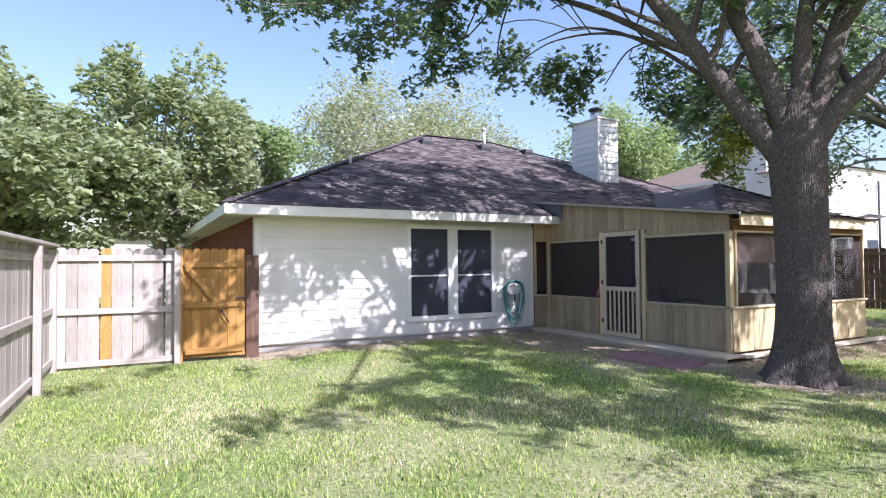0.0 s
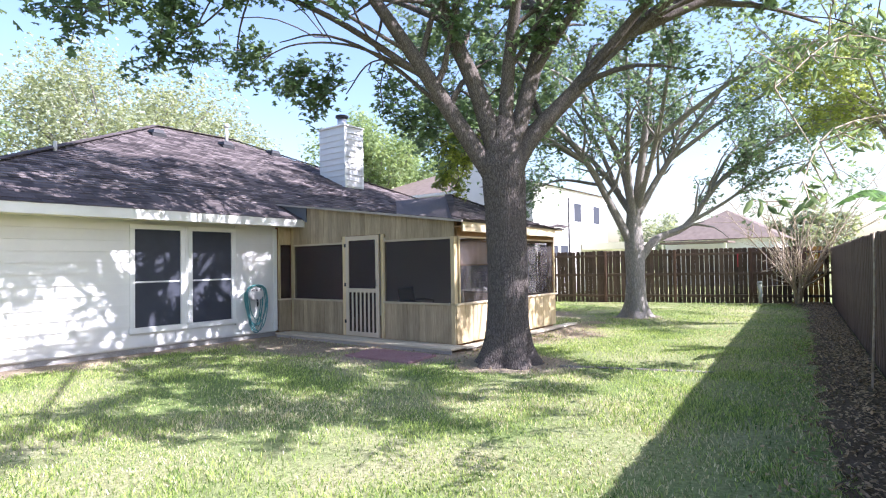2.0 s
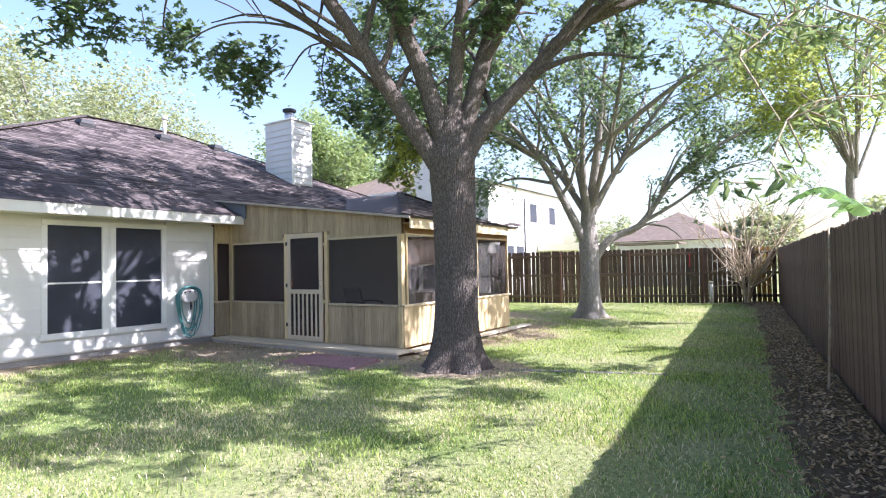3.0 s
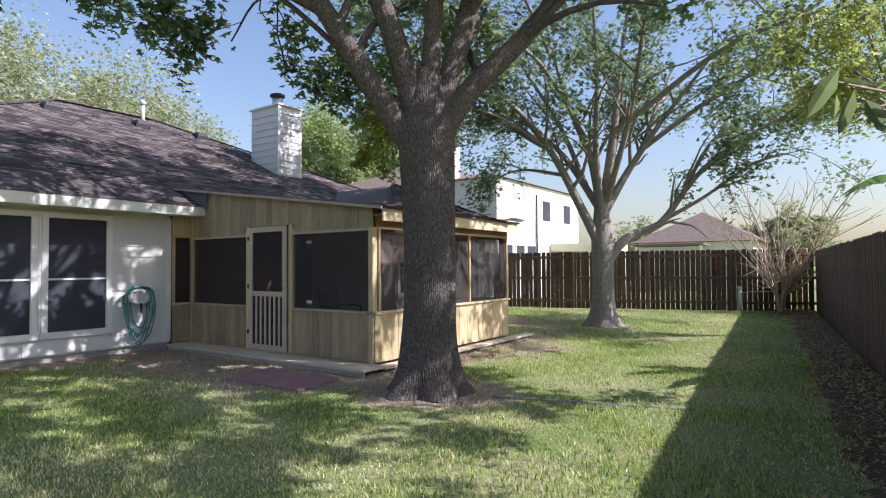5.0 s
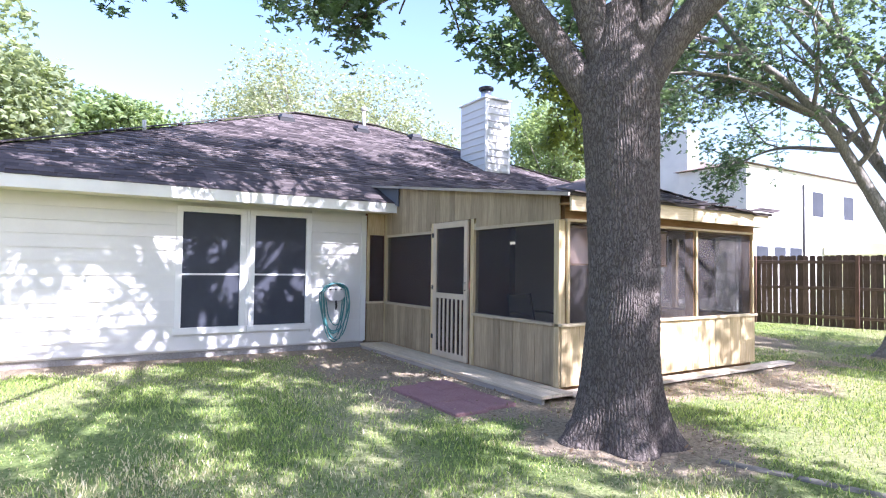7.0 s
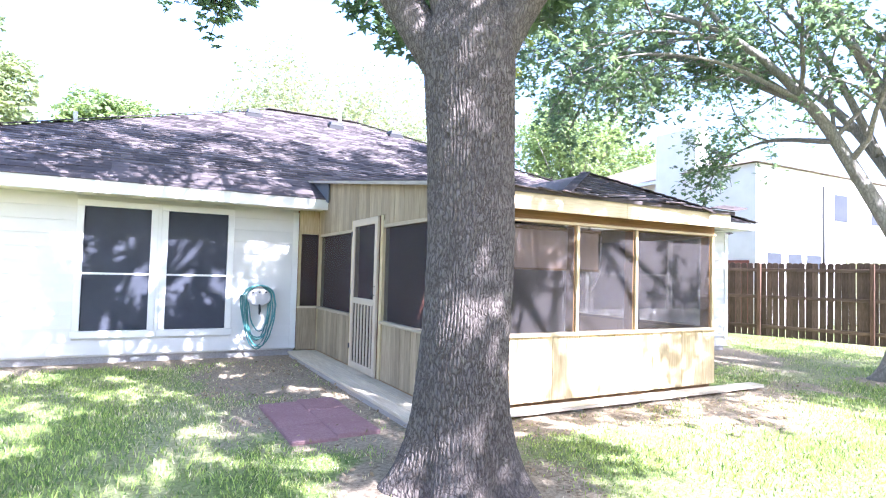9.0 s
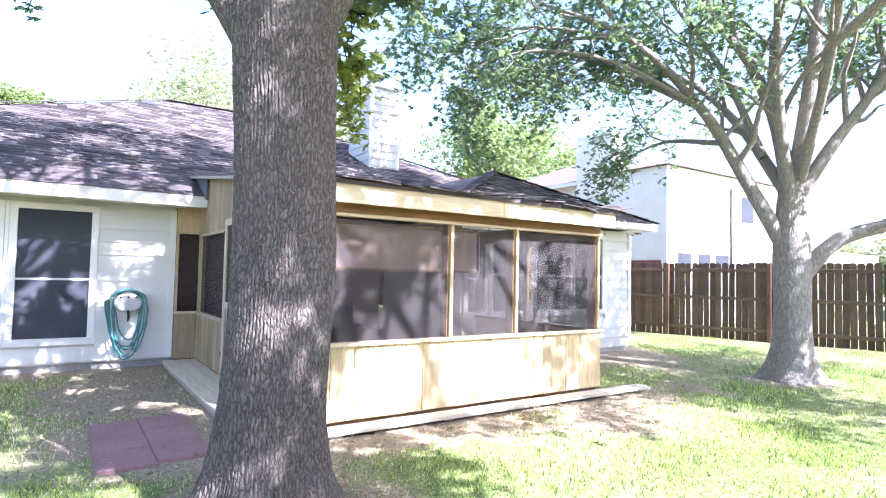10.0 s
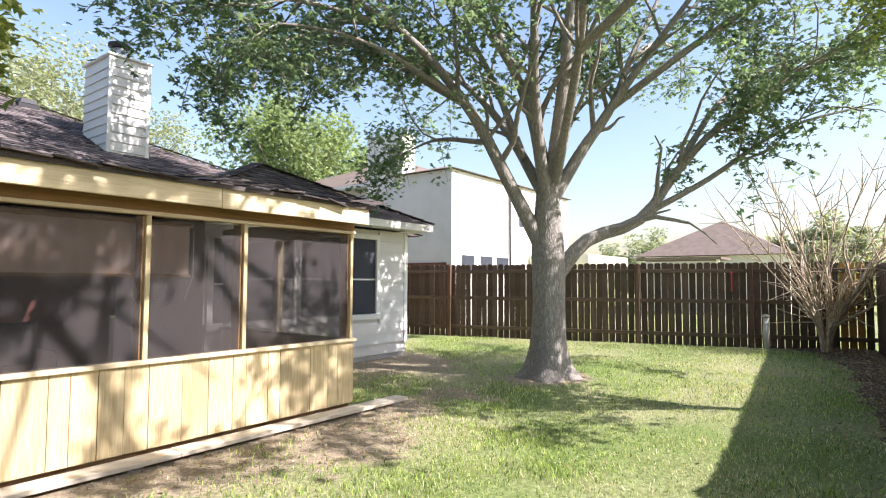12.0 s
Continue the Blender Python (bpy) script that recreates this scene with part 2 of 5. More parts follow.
M_PIPE = paint("pale_pipe", (0.6, 0.58, 0.52), 0.6, 0.2)
M_ROOFBROWN = paint("brown_far_roof", (0.2, 0.155, 0.125), 0.9, 0.25, 3)
M_RED = paint("faded_red_cloth", (0.5, 0.06, 0.07), 0.8, 0.2, 8)
M_ROPE = paint("white_cord", (0.75, 0.75, 0.72), 0.8, 0.1)


# ---- mesh helpers ----
def box(bm, x0, y0, z0, x1, y1, z1):
    vs = [bm.verts.new((x, y, z)) for z in (z0, z1) for x, y in ((x0, y0), (x1, y0), (x1, y1), (x0, y1))]
    for f in ((3, 2, 1, 0), (4, 5, 6, 7), (0, 1, 5, 4), (1, 2, 6, 5), (2, 3, 7, 6), (3, 0, 4, 7)):
        bm.faces.new([vs[i] for i in f])
    return bm


def boxm(*a, bevel=0.0):
    bm = box(bmesh.new(), *a)
    if bevel:
        bmesh.ops.bevel(bm, geom=bm.edges[:], offset=bevel, segments=1, affect="EDGES")
    return bm


def tube(bm, pts, radii, segs=8, cap=True):
    rings = []
    pts = [Vector(p) for p in pts]
    n = len(pts)
    up = Vector((0.31, 0.17, 0.93)).normalized()
    for i, p in enumerate(pts):
        d = (pts[min(i + 1, n - 1)] - pts[max(i - 1, 0)]).normalized()
        ref = up if abs(d.dot(up)) < 0.95 else Vector((1, 0, 0))
        u = d.cross(ref).normalized()
        v = d.cross(u)
        r = radii[i] if isinstance(radii, (list, tuple)) else radii
        rings.append([bm.verts.new(p + r * (math.cos(a) * u + math.sin(a) * v)) for a in (2 * math.pi * k / segs for k in range(segs))])
    for a, b in zip(rings, rings[1:]):
        for k in range(segs):
            f = bm.faces.new((a[k], a[(k + 1) % segs], b[(k + 1) % segs], b[k]))
            f.smooth = True
    if cap:
        bm.faces.new(rings[0])
        bm.faces.new(rings[-1][::-1])
    return bm


def mesh_of(name, bm, material):
    bmesh.ops.recalc_face_normals(bm, faces=bm.faces[:])
    me = bpy.data.meshes.new(name)
    bm.to_mesh(me)
    bm.free()
    me.materials.append(material)
    return me


def part(name, bm, material, parent=None, label=""):
    ob = new(name, mesh_of(name, bm, material))
    ob.parent = parent
    return tagged(ob, label) if label else ob


def piece(name, mesh, parent, m):
    ob = new(name, mesh)
    ob.parent = parent
    ob.matrix_local = m
    return ob


def thing(name, x=0.0, y=0.0, z=0.0, label="", category="", group="", kind=""):
    ob = new(name)
    ob.location = (x, y, z)
    bpy.context.view_layer.update()
    return tagged(ob, label, category, group, kind)


def local(parent, bm):
    """Move a bmesh given in world places into its thing's own place."""
    bm.transform(Matrix.Translation(-Vector(parent.location)))
    return bm


def arrays_mesh(name, verts, faces, material):
    me = bpy.data.meshes.new(name)
    me.from_pydata(verts.tolist(), [], faces.tolist())
    me.materials.append(material)
    return me


def value_noise(x, y, seed, scale):
    g = np.random.RandomState(seed).rand(64, 64)
    u, v = np.asarray(x) * scale + 500, np.asarray(y) * scale + 500
    i, j = np.floor(u).astype(int), np.floor(v).astype(int)
    a, b = u - i, v - j
    a, b = a * a * (3 - 2 * a), b * b * (3 - 2 * b)
    i, j, i1, j1 = i % 64, j % 64, (i + 1) % 64, (j + 1) % 64
    return (g[i, j] * (1 - a) + g[i1, j] * a) * (1 - b) + (g[i, j1] * (1 - a) + g[i1, j1] * a) * b


LOBED = np.array([(0, 0), (-0.34, 0.2), (-0.12, 0.36), (-0.48, 0.62), (-0.14, 0.68), (0, 1), (0.14, 0.68), (0.48, 0.62), (0.12, 0.36), (0.34, 0.2)])
OVAL = np.array([(0, 0), (-0.26, 0.4), (-0.16, 0.78), (0, 1), (0.16, 0.78), (0.26, 0.4)])
LANCE = np.array([(0, 0), (-0.15, 0.35), (-0.11, 0.75), (0, 1), (0.11, 0.75), (0.15, 0.35)])
CLUMP = np.array([(0, 0), (-0.45, 0.25), (-0.2, 0.6), (-0.4, 0.95), (0.05, 0.8), (0.42, 0.9), (0.3, 0.35)])


def leaves_mesh(name, pts, size, seed, material, shape=LOBED, droop=0.35, flat=0.5):
    """Many single leaves: one small bent polygon fan each."""
    rs = np.random.RandomState(seed)
    pts = np.asarray(pts)
    n, k = len(pts), len(shape)
    yaw = rs.rand(n) * 2 * np.pi
    d = np.stack([np.cos(yaw), np.sin(yaw), rs.normal(-droop, 0.45, n)], 1)
    d /= np.linalg.norm(d, axis=1)[:, None]
    nr = np.stack([rs.normal(0, flat, n), rs.normal(0, flat, n), np.ones(n)], 1)
    s = np.cross(d, nr)
    s /= np.linalg.norm(s, axis=1)[:, None]
    up = np.cross(s, d)
    sz = size * rs.uniform(0.6, 1.25, n)
    outline = np.vstack([[0, 0.45], shape])
    lift = np.array([0.06] + [-0.12 * abs(x) * 2 for x, _ in shape])
    v = pts[:, None, :] + sz[:, None, None] * (outline[None, :, 0:1] * s[:, None, :] + outline[None, :, 1:2] * d[:, None, :] + lift[None, :, None] * up[:, None, :])
    f = np.array([(0, 1 + i, 1 + (i + 1) % k) for i in range(k)])
    faces = (f[None] + (np.arange(n) * (k + 1))[:, None, None]).reshape(-1, 3)
    return arrays_mesh(name, v.reshape(-1, 3), faces, material)


def spline(pts, n):
    """Points of a smooth line through pts."""
    p = np.array(pts, float)
    p = np.vstack([2 * p[0] - p[1], p, 2 * p[-1] - p[-2]])
    out = []
    for t in np.linspace(0, len(pts) - 1, n):
        i = min(int(t), len(pts) - 2)
        u = t - i
        a, b, c, d = p[i:i + 4]
        out.append(0.5 * (2 * b + (c - a) * u + (2 * a - 5 * b + 4 * c - d) * u * u + (3 * b - a - 3 * c + d) * u ** 3))
    return np.array(out)


def grow(limbs, rs, subs=9, twigs=6, sub_len=1.9, twig_len=0.75, spread=0.8, sag=0.1, start=0.3):
    """Side branches and twigs along the limbs. limbs: (points, first radius, last radius). Gives tubes and the twigs' points."""
    tubes, tips = [], []
    for pts, r0, r1 in limbs:
        line = spline(pts, 16)
        radii = np.linspace(r0, r1, 16)
        tubes.append((line, radii))
        for s in range(subs):
            i = int((start + (0.98 - start) * (s + rs.rand()) / subs) * 15)
            d = line[min(i + 1, 15)] - line[max(i - 1, 0)]
            d /= np.linalg.norm(d)
            side = np.cross(d, rs.normal(0, 1, 3))
            side /= np.linalg.norm(side)
            side[2] = side[2] * 0.5
            way = d * 0.6 + side * spread + np.array([0, 0, 0.12])
            way /= np.linalg.norm(way)
            ln = sub_len * rs.uniform(0.6, 1.3) * (1.15 - 0.45 * i / 15) * min(1.0, 0.15 + r0 / 0.05)
            p = [line[i]]
            for q in range(5):
                way = way + rs.normal(0, 0.16, 3) - np.array([0, 0, sag * q / 4])
                way /= np.linalg.norm(way)
                p.append(p[-1] + way * ln / 5)
            p = np.array(p)
            rr = min(radii[i] * 0.55, 0.06)
            tubes.append((p, np.linspace(rr, 0.012, 6)))
            for w in range(twigs):
                j = 1 + int(rs.rand() * 4.99)
                tw = way * 0.5 + rs.normal(0, 0.6, 3) - np.array([0, 0, sag])
                tw /= np.linalg.norm(tw)
                tl = twig_len * rs.uniform(0.5, 1.3)
                e = [p[j], p[j] + tw * tl * 0.5, p[j] + tw * tl - np.array([0, 0, 0.12 * tl])]
                tubes.append((np.array(e), np.array([0.01, 0.007, 0.004])))
                tips.append(np.array(e))
    return tubes, tips


def clumps(tips, rs, keep, tubes=(), cell=0.95):
    """Keep the twigs of some patches of the crown and drop those of others."""
    chosen = {}
    out = []
    for e in tips:
        key = tuple(np.floor((e[-1] + 100) / cell).astype(int))
        if key not in chosen:
            chosen[key] = rs.rand() < (keep(e[-1]) if callable(keep) else keep)
        if chosen[key]:
            out.append(e)
    bare = [q for q in tubes if q[1][0] > 0.029 or chosen.get(tuple(np.floor((np.asarray(q[0][-1]) + 100) / cell).astype(int)), False)]
    return out, bare


def leaf_points(tips, rs, per, scatter):
    out = []
    for e in tips:
        t = rs.rand(per)
        i = np.minimum((t * 2).astype(int), 1)
        u = (t * 2 - i)[:, None]
        out.append(e[i] * (1 - u) + e[i + 1] * u + rs.normal(0, scatter, (per, 3)))
    return np.vstack(out)


def tubes_mesh(name, tubes, material):
    bm = bmesh.new()
    for line, radii in tubes:
        big = radii[0] > 0.05
        tube(bm, [tuple(p) for p in line], [float(r) for r in radii], 12 if radii[0] > 0.12 else 7 if big else 4, cap=False)
    me = bpy.data.meshes.new(name)
    bm.to_mesh(me)
    bm.free()
    me.materials.append(material)
    return me


def trunk_mesh(name, line, radius, material, ridges, depth, seed, rows=150, segs=120, roots=5):
    """A trunk with furrowed bark: its radius at height h by radius(h)."""
    c = spline(line, rows)
    rs = np.random.RandomState(seed)
    th = np.linspace(0, 2 * np.pi, segs, endpoint=False)
    z = c[:, 2][:, None]
    T = th[None, :]
    r = np.array([radius(h) for h in c[:, 2]])[:, None]
    wob = 1.6 * value_noise(np.cos(T) * 2 + z * 0.0, np.sin(T) * 2 + z * 1.9, seed, 1.0) + 1.1 * value_noise(T * 3, z * 5, seed + 1, 1.0)
    ridge = np.abs(np.sin(ridges * T / 2 + 3.0 * wob + 2.2 * value_noise(T * ridges / 9, z * 7, seed + 5, 1.0)))
    plates = value_noise(T * ridges / 4, z * 20, seed + 2, 1.0)
    bulge = value_noise(np.cos(T) * 1.3 + 7, np.sin(T) * 1.3 + z * 0.8, seed + 3, 1.0) - 0.5
    flare = np.exp(-np.maximum(z, 0) / 0.27) * (0.25 + 0.75 * np.abs(np.sin(roots * T / 2 + 0.7)) ** 1.5)
    R = r * (1 + 0.16 * bulge + 0.72 * flare) + depth * (ridge ** 0.5 - 0.6) * (0.2 + 1.35 * plates)
    X = c[:, 0][:, None] + R * np.cos(T)
    Y = c[:, 1][:, None] + R * np.sin(T)
    v = np.stack([X, Y, np.broadcast_to(z, X.shape)], 2).reshape(-1, 3)
    i, k = np.meshgrid(np.arange(rows - 1), np.arange(segs), indexing="ij")
    a = i * segs + k
    b = i * segs + (k + 1) % segs
    f = np.stack([a, b, b + segs, a + segs], 2).reshape(-1, 4)
    me = arrays_mesh(name, v, f, material)
    me.polygons.foreach_set("use_smooth", np.ones(len(me.polygons), bool))
    return me


# ---- ground ----
def fence_right_y(x):
    return -0.45 + 0.085 * (x - 7.3)


def ground_z(x, y):
    return 0.03 * (value_noise(x, y, 3, 0.5) - 0.5)


def soil(x, y):
    """How bare the ground is: along the house and porch, round the trunks and in worn patches."""
    x, y = np.asarray(x, float), np.asarray(y, float)
    n = value_noise(x, y, 13, 1.1) * 0.6 + value_noise(x, y, 14, 3.1) * 0.4
    front = np.clip(1 - (FY - y) / 0.9, 0, 1) * (x > 2) * (x < 8.6) * 0.75
    side = np.clip(1 - np.abs(x - 7.95) / 1.25, 0, 1) * np.clip((y - 4.6) / 0.8, 0, 1)
    south = np.clip(1 - (5.6 - y) / 1.5, 0, 1) * np.clip((x - 7.6) / 0.7, 0, 1) * np.clip((14.6 - x) / 1.5, 0, 1) * (y < 6) * 0.75
    wing = np.clip(1 - (WY - y) / 2.3, 0, 1) * (x > 12.5) * np.clip((17.5 - x) / 1.0, 0, 1) * 0.8
    t1 = np.clip(1.5 - np.hypot(x - 8.1, y - 4.28) / 0.75, 0, 1)
    t2 = np.clip(1.4 - np.hypot(x - 16.17, y - 5.0) / 0.6, 0, 1)
    m = np.maximum.reduce([front, side, south, wing, t1, t2])
    return np.clip(m * 1.5 + (n - 0.5) * 1.5 * (m > 0.01) + 0.6 * np.clip(n - 0.66, 0, 1), 0, 1)


FY, WY = 10.39, 8.32                    # south fronts of the house and its wing
bm = bmesh.new()
xs = np.concatenate([[-600, -60, -12], np.arange(-4, 26.1, 0.2), [34, 70, 700]])
ys = np.concatenate([[-600, -60, -12], np.arange(-4, 14.1, 0.2), [24, 70, 700]])
gx, gy = np.meshgrid(xs, ys, indexing="ij")
near = (gx >= -4) & (gx <= 26.05) & (gy >= -4) & (gy <= 14.05)
gz = np.where(near, ground_z(gx, gy), 0.0)
nx, ny = gx.shape
ii, jj = np.meshgrid(np.arange(nx - 1), np.arange(ny - 1), indexing="ij")
a = ii * ny + jj
me = arrays_mesh("ground", np.stack([gx, gy, gz], 2).reshape(-1, 3), np.stack([a, a + ny, a + ny + 1, a + 1], 2).reshape(-1, 4), M_GROUND)
me.attributes.new("bare", "FLOAT", "POINT").data.foreach_set("value", np.where(near, soil(gx, gy), 0.2).astype(np.float32).ravel())
me.polygons.foreach_set("use_smooth", np.ones(len(me.polygons), bool))
bm.free()
tagged(new("ground", me), "patchy green and straw-coloured lawn with worn soil", "lawn", kind="structure")

bm = bmesh.new()
lo = [(x, fence_right_y(x) + 0.04) for x in np.linspace(-0.5, 23.1, 150)]
prev = None
mrs = np.random.RandomState(8)
for x, y in lo:
    w = 0.72 + 0.05 * mrs.normal() + max(0, x - 20) * 0.35
    cur = [bm.verts.new((x, y + f * w, h)) for f, h in ((0, 0.05), (0.45, 0.045), (0.85, 0.03), (1, -0.02))]
    if prev:
        for k in range(3):
            bm.faces.new((prev[k], cur[k], cur[k + 1], prev[k + 1])).smooth = True
    prev = cur
tagged(part("mulch", bm, M_MULCH), "dark leaf mulch strip along the shaded fence", "mulch", kind="structure")


# ---- house ----
FX0, FX1 = 2.37, 8.435                  # ends of the south front
EAVE_Z, PITCH = 2.55, 0.452
WX0, WX1 = 12.4, 16.65                  # ends of the wing

house = thing("house", 9, 14, 0, "single-storey house with white lap siding and a dark hip roof", "house")


def hp(name, bm, mat, label="", parent=None):
    return part(name, local(house, bm), mat, parent or house, label)


def wall_with_holes(x0, x1, y0, y1, z0, z1, holes):
    bm = bmesh.new()
    edges = [x0] + [v for h in holes for v in h[:2]] + [x1]
    for i in range(0, len(edges), 2):
        box(bm, edges[i], y0, z0, edges[i + 1], y1, z1)
    for a, b, c, d in holes:
        box(bm, a, y0, z0, b, y1, c)
        box(bm, a, y0, d, b, y1, z1)
    return bm


MAIN_WINDOWS = [(5.4, 6.25, 0.47, 2.25), (6.48, 7.33, 0.47, 2.25)]
WING_WINDOWS = [(12.52, 12.85, 0.86, 2.05), (13.04, 13.9, 0.86, 2.22), (14.05, 14.9, 0.86, 2.22), (15.02, 15.78, 0.86, 2.22)]
hp("wall", wall_with_holes(FX0, FX1, FY + 0.02, FY + 0.17, 0.1, 2.42, MAIN_WINDOWS), M_SIDING)
hp("wall", wall_with_holes(WX0, WX1, WY + 0.02, WY + 0.17, 0.1, 2.4, WING_WINDOWS), M_SIDING)
hp("wall", boxm(WX0, WY + 0.17, 0.1, WX0 + 0.15, 11.0, 2.4), M_SIDING)
hp("wall", boxm(WX1 - 0.15, WY + 0.17, 0.1, WX1, 11.0, 2.4), M_SIDING)
hp("wall", boxm(FX1 - 0.15, FY + 0.17, 0.1, FX1, 11.2, 2.4), M_SIDING)
# the dark brick colour here puts the porch's inner shade into the wall
hp("wall", boxm(FX1, 11.2, 0.1, WX0, 11.35, 2.9), M_BRICK, "porch back wall in dark brick for its inner shade")
hp("wall", boxm(WX1, 11.0, 0.1, 18.6, 11.15, 2.4), M_SIDING)
hp("wall", boxm(18.45, 11.15, 0.1, 18.6, 24, 2.4), M_BRICK)
hp("wall", boxm(FX0, 24, 0.1, 18.6, 24.15, 2.4), M_BRICK)
brick_wall = hp("wall", boxm(FX0, FY + 0.17, 0.1, FX0 + 0.15, 24, 2.42), M_BRICK, "dark red brick side wall")
hp("foundation", boxm(FX0 + 0.03, FY + 0.045, -0.1, FX1, FY + 0.3, 0.14), M_SLAB, "grey concrete slab edge")
hp("foundation", boxm(WX0, WY + 0.045, -0.1, WX1 - 0.03, WY + 0.3, 0.3), M_SLAB, "grey concrete slab edge")

# lap siding, one board at a time, cut round the windows
LAP = 0.19


def lap_mesh(length):
    bm = bmesh.new()
    vs = []
    for x in (0, length):
        vs.append([bm.verts.new((x, y, z)) for y, z in ((-0.032, 0), (-0.008, LAP + 0.012), (0.012, LAP + 0.012), (0.012, 0))])
    for k in range(4):
        bm.faces.new((vs[0][k], vs[0][(k + 1) % 4], vs[1][(k + 1) % 4], vs[1][k]))
    bm.faces.new(vs[0])
    bm.faces.new(vs[1][::-1])
    return mesh_of("siding_board", bm, M_SIDING)


def clad(parent, x0, x1, y, z0, z1, holes, turn=0, at=None):
    z, rs, made = z0, random.Random(int(x0 * 10)), {}
    while z < z1 - 0.03:
        cuts = [x0, x1]
        for a, b, c, d in holes:
            if z + LAP > c - 0.1 and z < d + 0.08:
                cuts[-1:] = [a - 0.09, b + 0.09, cuts[-1]]
        spans = []
        for a, b in zip(cuts[::2], cuts[1::2]):
            if b - a > 3.4:
                m = a + rs.uniform(1.2, b - a - 1.2)
                spans += [(a, m - 0.002), (m + 0.002, b)]
            elif b - a > 0.03:
                spans.append((a, b))
        for a, b in spans:
            key = round(b - a, 3)
            made.setdefault(key, None)
            if made[key] is None:
                made[key] = lap_mesh(key)
            loc = pose(a, y + 0.008, z) if at is None else at @ pose(a, 0.008, z)
            piece("siding_board", made[key], parent, Matrix.Translation(-Vector(parent.location)) @ loc)
        z += LAP


def window(x0, x1, z0, z1, y, label, group, blind):
    w = tagged(part("window", local(house, boxm(x0 - 0.09, y - 0.03, z1, x1 + 0.09, y + 0.1, z1 + 0.09, bevel=0.004)), M_TRIM, house), label)
    for a, b in ((x0 - 0.09, x0), (x1, x1 + 0.09)):
        hp("casing", boxm(a, y - 0.03, z0 - 0.0, b, y + 0.1, z1 - 0.001, bevel=0.004), M_TRIM, parent=w)
    hp("sill", boxm(x0 - 0.11, y - 0.05, z0 - 0.1, x1 + 0.11, y + 0.1, z0 - 0.001, bevel=0.004), M_TRIM, parent=w)
    zm = z0 + (z1 - z0) * 0.46
    hp("meeting_rail", boxm(x0, y - 0.006, zm - 0.014, x1, y + 0.05, zm + 0.014), M_TRIM, parent=w)
    for a, b in ((z0 + 0.001, zm - 0.015), (zm + 0.015, z1 - 0.001)):
        hp("solar_screen", boxm(x0 + 0.001, y + 0.006, a, x1 - 0.001, y + 0.01, b), M_SOLAR, parent=w)
        pane = hp("pane", boxm(x0 + 0.001, y + 0.05, a, x1 - 0.001, y + 0.055, b), M_GLASS, parent=w)
        pane.visible_shadow = False
    if blind:
        me = mesh_of("slat", boxm(0, 0, 0, x1 - x0 - 0.04, 0.022, 0.003), M_BLIND)
        z = z0 + 0.03
        while z < z1 - 0.05:
            piece("slat", me, w, Matrix.Translation(-house.location) @ pose(x0 + 0.02, y + 0.11, z, 38))
            z += 0.032
    return w


for i, h in enumerate(MAIN_WINDOWS):
    window(h[0], h[1], h[2], h[3], FY, "tall white-framed window with dark solar screens", "windows", True)
for i, h in enumerate(WING_WINDOWS):
    window(h[0], h[1], h[2], h[3], WY, "white-framed window with dark screens and blinds", "windows", True)
hp("corner_board", boxm(FX0 - 0.004, FY - 0.03, 0.12, FX0 + 0.1, FY + 0.018, 2.36), M_TRIM)
hp("corner_board", boxm(FX1 - 0.09, FY - 0.03, 0.12, FX1 + 0.004, FY + 0.018, 2.36), M_TRIM)
hp("corner_board", boxm(WX1 - 0.09, WY - 0.03, 0.28, WX1 + 0.004, WY + 0.018, 2.36), M_TRIM)
hp("mullion", boxm(6.345, FY - 0.026, 0.37, 6.385, FY + 0.015, 2.34), M_TRIM)

# roof: main hip and the wing's hip
EX0, EX1, EY0 = 1.82, 18.95, 9.826
RY, RX0, RX1 = 17.2, 9.1, 11.75
RZ = EAVE_Z + PITCH * (RY - EY0)
wx0, wx1, wy0 = 11.85, 16.92, 7.88
wpx, wpy, wpz = 14.385, 10.0, 3.6
bm = bmesh.new()
v = [bm.verts.new(p) for p in ((EX0, EY0, EAVE_Z), (EX1, EY0, EAVE_Z), (RX1, RY, RZ), (RX0, RY, RZ), (EX0, 24.6, EAVE_Z), (EX1, 24.6, EAVE_Z))]
for f in ((0, 1, 2, 3), (0, 3, 4), (1, 5, 2), (3, 2, 5, 4), (0, 4, 5, 1)):
    bm.faces.new([v[i] for i in f])
hp("roof", bm, M_SHINGLE)
bm = bmesh.new()
yb = EY0 + (wpz - EAVE_Z) / PITCH
v = [bm.verts.new(p) for p in ((wx0, wy0, EAVE_Z), (wx1, wy0, EAVE_Z), (wpx, wpy, wpz), (wpx, yb + 0.3, wpz), (wx0, EY0 + 0.2, EAVE_Z), (wx1, EY0 + 0.2, EAVE_Z))]
for f in ((0, 1, 2), (1, 5, 3, 2), (0, 2, 3, 4), (0, 4, 5, 1)):
    bm.faces.new([v[i] for i in f])
hp("roof", bm, M_SHINGLE, "small hipped roof over the wing")
FAS = 0.165
hp("fascia", boxm(EX0, EY0 - 0.02, EAVE_Z - FAS, 8.82, EY0 + 0.005, EAVE_Z + 0.005, bevel=0.003), M_TRIM)
hp("fascia", boxm(EX0 - 0.02, EY0 + 0.006, EAVE_Z - FAS, EX0 + 0.005, 24.6, EAVE_Z + 0.005, bevel=0.003), M_TRIM)
hp("fascia", boxm(wx0, wy0 - 0.02, EAVE_Z - 0.13, wx1, wy0 + 0.005, EAVE_Z + 0.005, bevel=0.003), M_TRIM)
